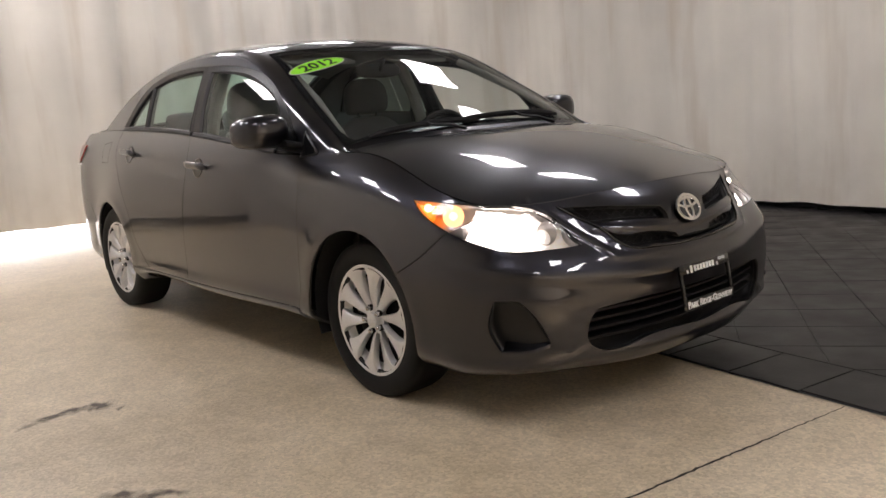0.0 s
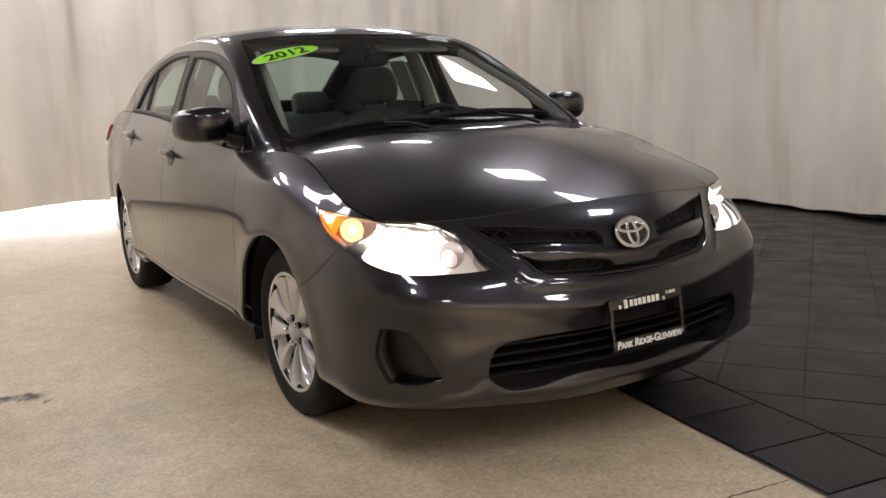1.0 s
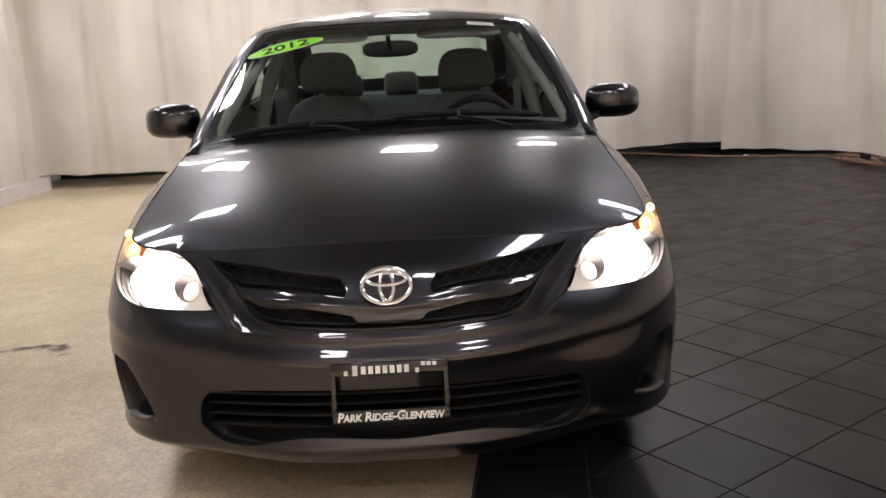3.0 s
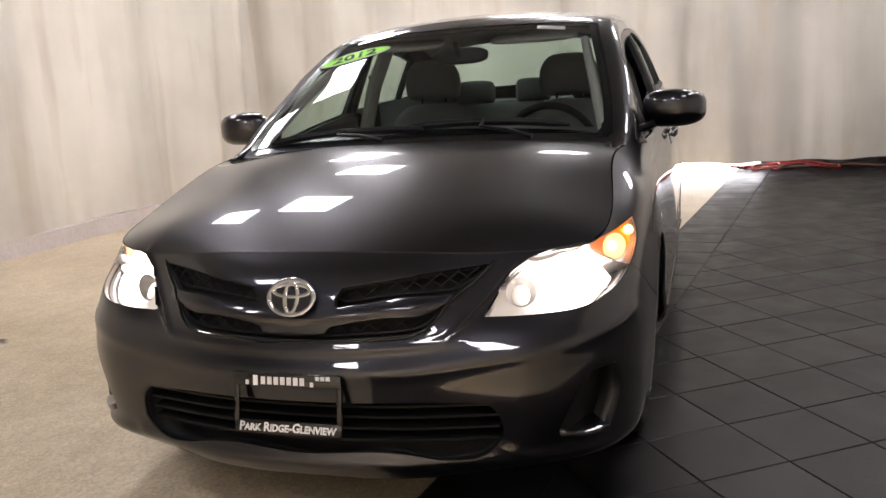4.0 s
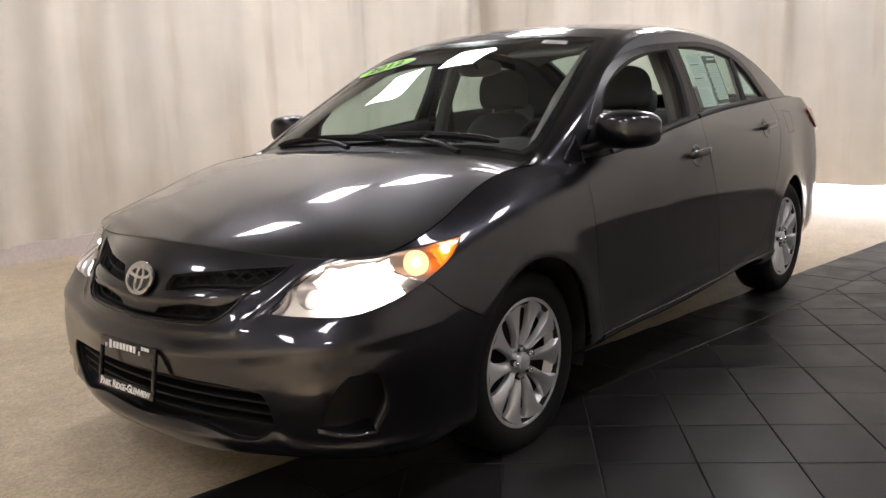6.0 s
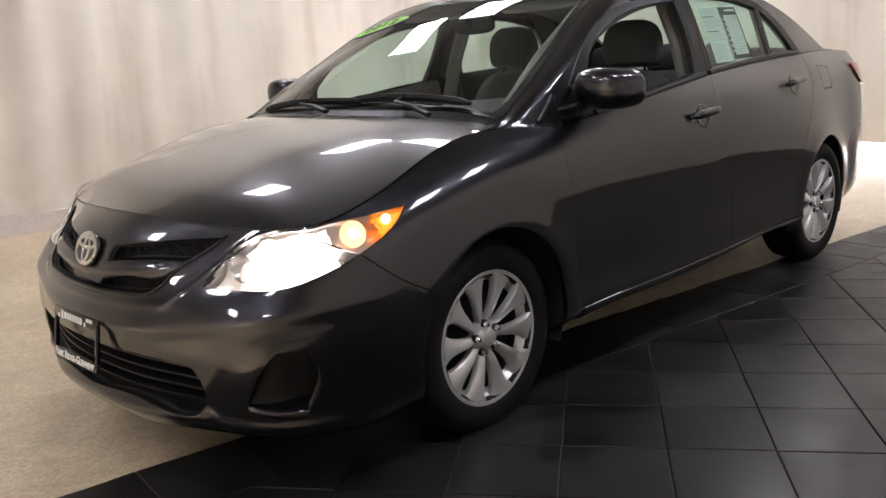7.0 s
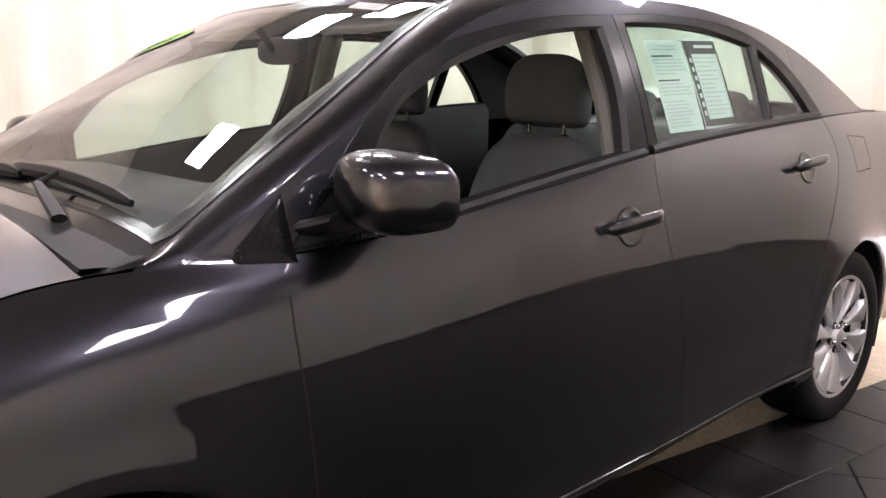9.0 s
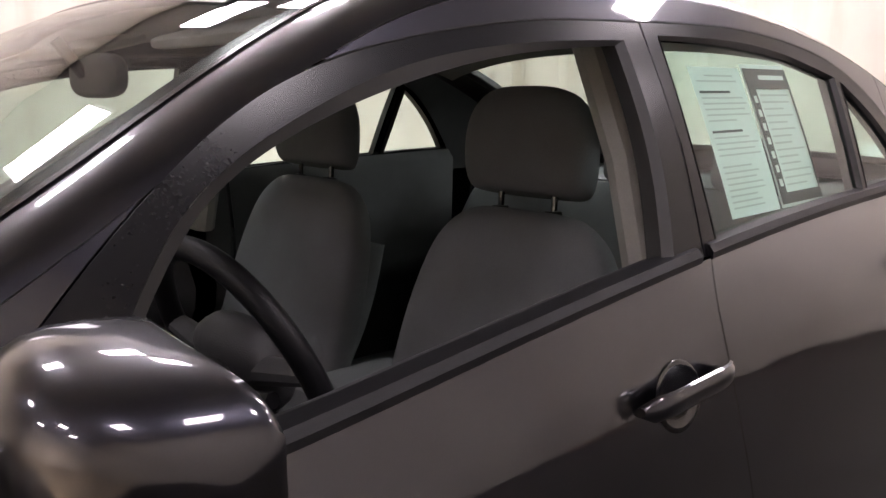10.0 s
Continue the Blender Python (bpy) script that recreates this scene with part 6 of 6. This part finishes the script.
def glass_sheet(name, x0, x1, z0, z1, m, parent, inside_by):
    bm = bmesh.new()
    rows = [[bm.verts.new(on_rear_glass(x0 + (x1 - x0) * i / 4, z0 + (z1 - z0) * j / 4 + 0.02 * (x0 + (x1 - x0) * i / 4 + 1.54) * -0.6, inside_by)) for i in range(5)] for j in range(5)]
    for a, b in zip(rows, rows[1:]):
        for i in range(4):
            bm.faces.new((a[i], a[i + 1], b[i + 1], b[i]))
    return part(name, bm, m, parent)


paper = thing("window_form", "two white printed sale forms behind the rear side glass", "paper form")
glass_sheet("left_sheet", -1.545, -1.715, 1.062, 1.293, PAPER, paper, 0.004)
glass_sheet("right_sheet", -1.722, -1.895, 1.062, 1.300, PAPER, paper, 0.004)
rnd = random.Random(5)
for k in range(24):
    z = 1.278 - k * 0.0088
    if k in (2, 9, 15):
        continue
    bold = k in (3, 10)
    glass_sheet("print_line", -1.556 - (0.03 if k == 0 else 0), -1.556 - (0.10 if bold else rnd.uniform(0.09, 0.148)), z, z + (0.0038 if bold else 0.0026), INK if bold else GREY_INK, paper, 0.002)
glass_sheet("heavy_border", -1.725, -1.752, 1.068, 1.293, INK, paper, 0.002)
glass_sheet("heavy_border", -1.752, -1.892, 1.258, 1.293, INK, paper, 0.002)
glass_sheet("heavy_border", -1.752, -1.892, 1.068, 1.086, INK, paper, 0.002)
glass_sheet("heavy_border", -1.884, -1.892, 1.086, 1.258, INK, paper, 0.002)
for k in range(7):
    z = 1.235 - k * 0.023
    glass_sheet("margin_print", -1.733, -1.745, z, z + 0.012, PAPER, paper, 0.0012)
glass_sheet("title_print", -1.775, -1.875, 1.274, 1.282, PAPER, paper, 0.0012)
for k in range(14):
    z = 1.246 - k * 0.0115
    glass_sheet("print_line", -1.760, -1.80 - rnd.uniform(0.03, 0.078), z, z + 0.003, GREY_INK, paper, 0.002)


# ---- cables and scraps at the foot of the curtain ----
ORANGE = mat("faded_orange_cable", (0.20, 0.10, 0.06), 0.6, scale=20, vary=0.2)
TAN = mat("tan_cable", (0.30, 0.22, 0.15), 0.6, scale=20, vary=0.2)
coil = thing("cable_coil", "loosely coiled tan and orange cable lying at the curtain's foot", "cable")
rnd = random.Random(4)
for k in range(6):
    r, ox, oy = 0.10 + 0.035 * k, rnd.uniform(-0.05, 0.05), rnd.uniform(-0.04, 0.04)
    pts = [(-5.22 + ox + 1.5 * r * math.cos(a), 4.42 + oy + 0.75 * r * math.sin(a), 0.022 + 0.006 * k + 0.008 * math.sin(3 * a + k)) for a in np.linspace(0.3 * k, 0.3 * k + 6.0, 40)]
    part("loop", tube(pts, 0.009, 6), ORANGE if k % 2 else TAN, coil)
for dx in (-0.04, 0.05):
    part("plug", box(0.05, 0.04, 0.05, (-5.24 + dx, 4.43, 0.075), (0, 10, 25), bevel=0.008), BLACK, coil)
run = thing("extension_cable", "thin orange extension cable along the curtain's foot", "cable")
RED_FLEX = mat("red_cable", (0.30, 0.03, 0.025), 0.5, scale=20, vary=0.2)
pts = cardinal([0, 1, 2, 3, 4, 5, 6], np.linspace(0, 6, 70)) @ np.array([(-6.75, 1.45, 0.03), (-6.6, 1.9, 0.05), (-6.75, 2.5, 0.03), (-6.2, 3.3, 0.02), (-5.93, 4.0, 0.02), (-5.72, 4.3, 0.02), (-5.40, 4.42, 0.025)])
part("flex", tube(pts, 0.011, 6), ORANGE, run)
tangle = thing("cable_tangle", "tangled red and black cables lying beside the open door", "cable")
for k in range(4):
    pts = [(-6.75 + 0.16 * math.sin(a * (1 + 0.3 * k) + k), 1.35 + 0.85 * a / 6.0 + 0.12 * math.cos(a * 2.1 + k), 0.045 + 0.02 * math.sin(a * 3 + k)) for a in np.linspace(0, 6.0, 50)]
    part("flex", tube(pts, 0.012, 6), BLACK if k % 3 == 2 else RED_FLEX, tangle)
for x, y, turn, size in ((-3.52, 4.50, 20, 0.06), (-3.16, 4.47, -15, 0.05), (-6.2, 3.62, 50, 0.06), (-4.3, 4.58, 5, 0.04)):
    scrap = thing("paper_scrap", "crumpled white scrap lying at the curtain's foot", "scrap", "scraps by the curtain")
    bm = pebble((size * 0.5, size * 0.35, size * 0.25), 2.2, 14, 8)
    for v in bm.verts:
        v.co *= rnd.uniform(0.75, 1.1)
    part("paper", bm, PAPER, scrap, sharp=20)
    scrap.matrix_basis = pose(x, y, size * 0.2, 0, 0, turn)


# ---- slate tiles beside the concrete ----
def edge_y(x):
    return 0.31 - 0.145 * x


tiles = tagged(new("tile_field"), "dark slate floor tiles laid on the diagonal", "tiled floor", kind="structure")
GROUT = mat("dark_grout", (0.045, 0.043, 0.040), 0.8, scale=20, vary=0.3)
bm = bmesh.new()
f = bm.faces.new([bm.verts.new((x, y, 0.003)) for x, y in ((-7.22, edge_y(-7.22)), (1.86, edge_y(1.86)), (1.86, 4.1), (-7.22, 5.2))])
part("grout_bed", bm, GROUT, tiles, smooth=False)
PITCH, GAPW, TURN = 0.3045, 0.0032, radians(34.7)
ca, sa = math.cos(TURN), math.sin(TURN)
ORIGIN = (-0.503, 0.735)
BORDER = 0.345


def tile_bm(bm, poly, top, rnd):
    """A tile with a worn bevelled rim from a convex outline."""
    cx, cy = sum(p[0] for p in poly) / len(poly), sum(p[1] for p in poly) / len(poly)
    low = [bm.verts.new((x, y, 0.001)) for x, y in poly]
    mid = [bm.verts.new((x, y, top - 0.0018)) for x, y in poly]
    up = [bm.verts.new((x + (cx - x) * 0.018, y + (cy - y) * 0.018, top + rnd.uniform(-0.0006, 0.0006))) for x, y in poly]
    n = len(poly)
    for i in range(n):
        j = (i + 1) % n
        bm.faces.new((low[i], low[j], mid[j], mid[i]))
        bm.faces.new((mid[i], mid[j], up[j], up[i]))
    bm.faces.new(up)


def clip_edge(poly):
    """Keeps the part of an outline on the tiled side of the border."""
    out = []
    g = [y - edge_y(x) - BORDER for x, y in poly]
    for i in range(len(poly)):
        j = (i + 1) % len(poly)
        if g[i] >= 0:
            out.append(poly[i])
        if (g[i] >= 0) != (g[j] >= 0):
            k = g[i] / (g[i] - g[j])
            out.append((poly[i][0] + (poly[j][0] - poly[i][0]) * k, poly[i][1] + (poly[j][1] - poly[i][1]) * k))
    return out


rnd = random.Random(11)
shapes = []
for k in range(4):
    h = (PITCH - GAPW) / 2
    bm = bmesh.new()
    tile_bm(bm, [(-h, -h), (h, -h), (h, h), (-h, h)], 0.0085, rnd)
    me = bpy.data.meshes.new("tile")
    bm.to_mesh(me)
    bm.free()
    me.materials.append(SLATE)
    shapes.append(me)
rest_bm = bmesh.new()
near = []
for i in range(-40, 45):
    for j in range(-40, 45):
        u, v = (i + 0.5) * PITCH, (j + 0.5) * PITCH
        x, y = ORIGIN[0] + u * ca - v * sa, ORIGIN[1] + u * sa + v * ca
        if not (-7.1 < x < 1.75 and edge_y(x) + 0.10 < y < 4.35 - 0.135 * x):
            continue
        h = (PITCH - GAPW) / 2
        poly = [(x + a * h * ca - b * h * sa, y + a * h * sa + b * h * ca) for a, b in ((-1, -1), (1, -1), (1, 1), (-1, 1))]
        whole_tile = all(q[1] - edge_y(q[0]) > BORDER for q in poly)
        if whole_tile and -3.2 < x < 1.9 and y < 3.1:
            near.append((x, y))
        else:
            cutp = poly if whole_tile else clip_edge(poly)
            if len(cutp) > 2:
                tile_bm(rest_bm, cutp, 0.0085, rnd)
# one row along the border with the concrete, with a broken outer edge
flow = math.atan(-0.145)
cb, sb = math.cos(flow), math.sin(flow)
for k in range(-25, 28):
    s0, s1 = k * 0.3045 + 0.002, (k + 1) * 0.3045 - 0.002
    pts_b = [(s0, 0.008 + rnd.uniform(-0.008, 0.006)), ((s0 + s1) / 2, 0.008 + rnd.uniform(-0.008, 0.010)), (s1, 0.008 + rnd.uniform(-0.008, 0.006)), (s1, BORDER * cb - 0.004), (s0, BORDER * cb - 0.004)]
    poly = [(a * cb - b * sb, 0.31 + a * sb + b * cb) for a, b in pts_b]
    if poly[0][0] > 1.5 or poly[0][0] < -7.1:
        continue
    if -4.0 < poly[0][0] < 2.6:
        bm = bmesh.new()
        tile_bm(bm, poly, 0.0085, rnd)
        part("border_tile", bm, SLATE, tiles, smooth=False)
    else:
        tile_bm(rest_bm, poly, 0.0085, rnd)
near.sort(key=lambda p: (p[0] + 0.6) ** 2 + (p[1] - 1.4) ** 2)
for n, (x, y) in enumerate(near):
    if n < 270:
        ob = new("tile", shapes[rnd.randrange(4)])
        ob.parent = tiles
        ob.matrix_basis = Matrix.Translation((x, y, rnd.uniform(-0.0004, 0.0006))) @ Matrix.Rotation(TURN + rnd.randrange(4) * math.pi / 2 + rnd.uniform(-0.002, 0.002), 4, "Z") @ Matrix.Rotation(rnd.uniform(-0.0012, 0.0012), 4, "X")
    else:
        h = (PITCH - GAPW) / 2
        tile_bm(rest_bm, [(x + a * h * ca - b * h * sa, y + a * h * sa + b * h * ca) for a, b in ((-1, -1), (1, -1), (1, 1), (-1, 1))], 0.0085, rnd)
far = part("far_tiles", rest_bm, SLATE, tiles, smooth=False)
tagged(far, "dark slate floor tiles farther off", kind="stuff")
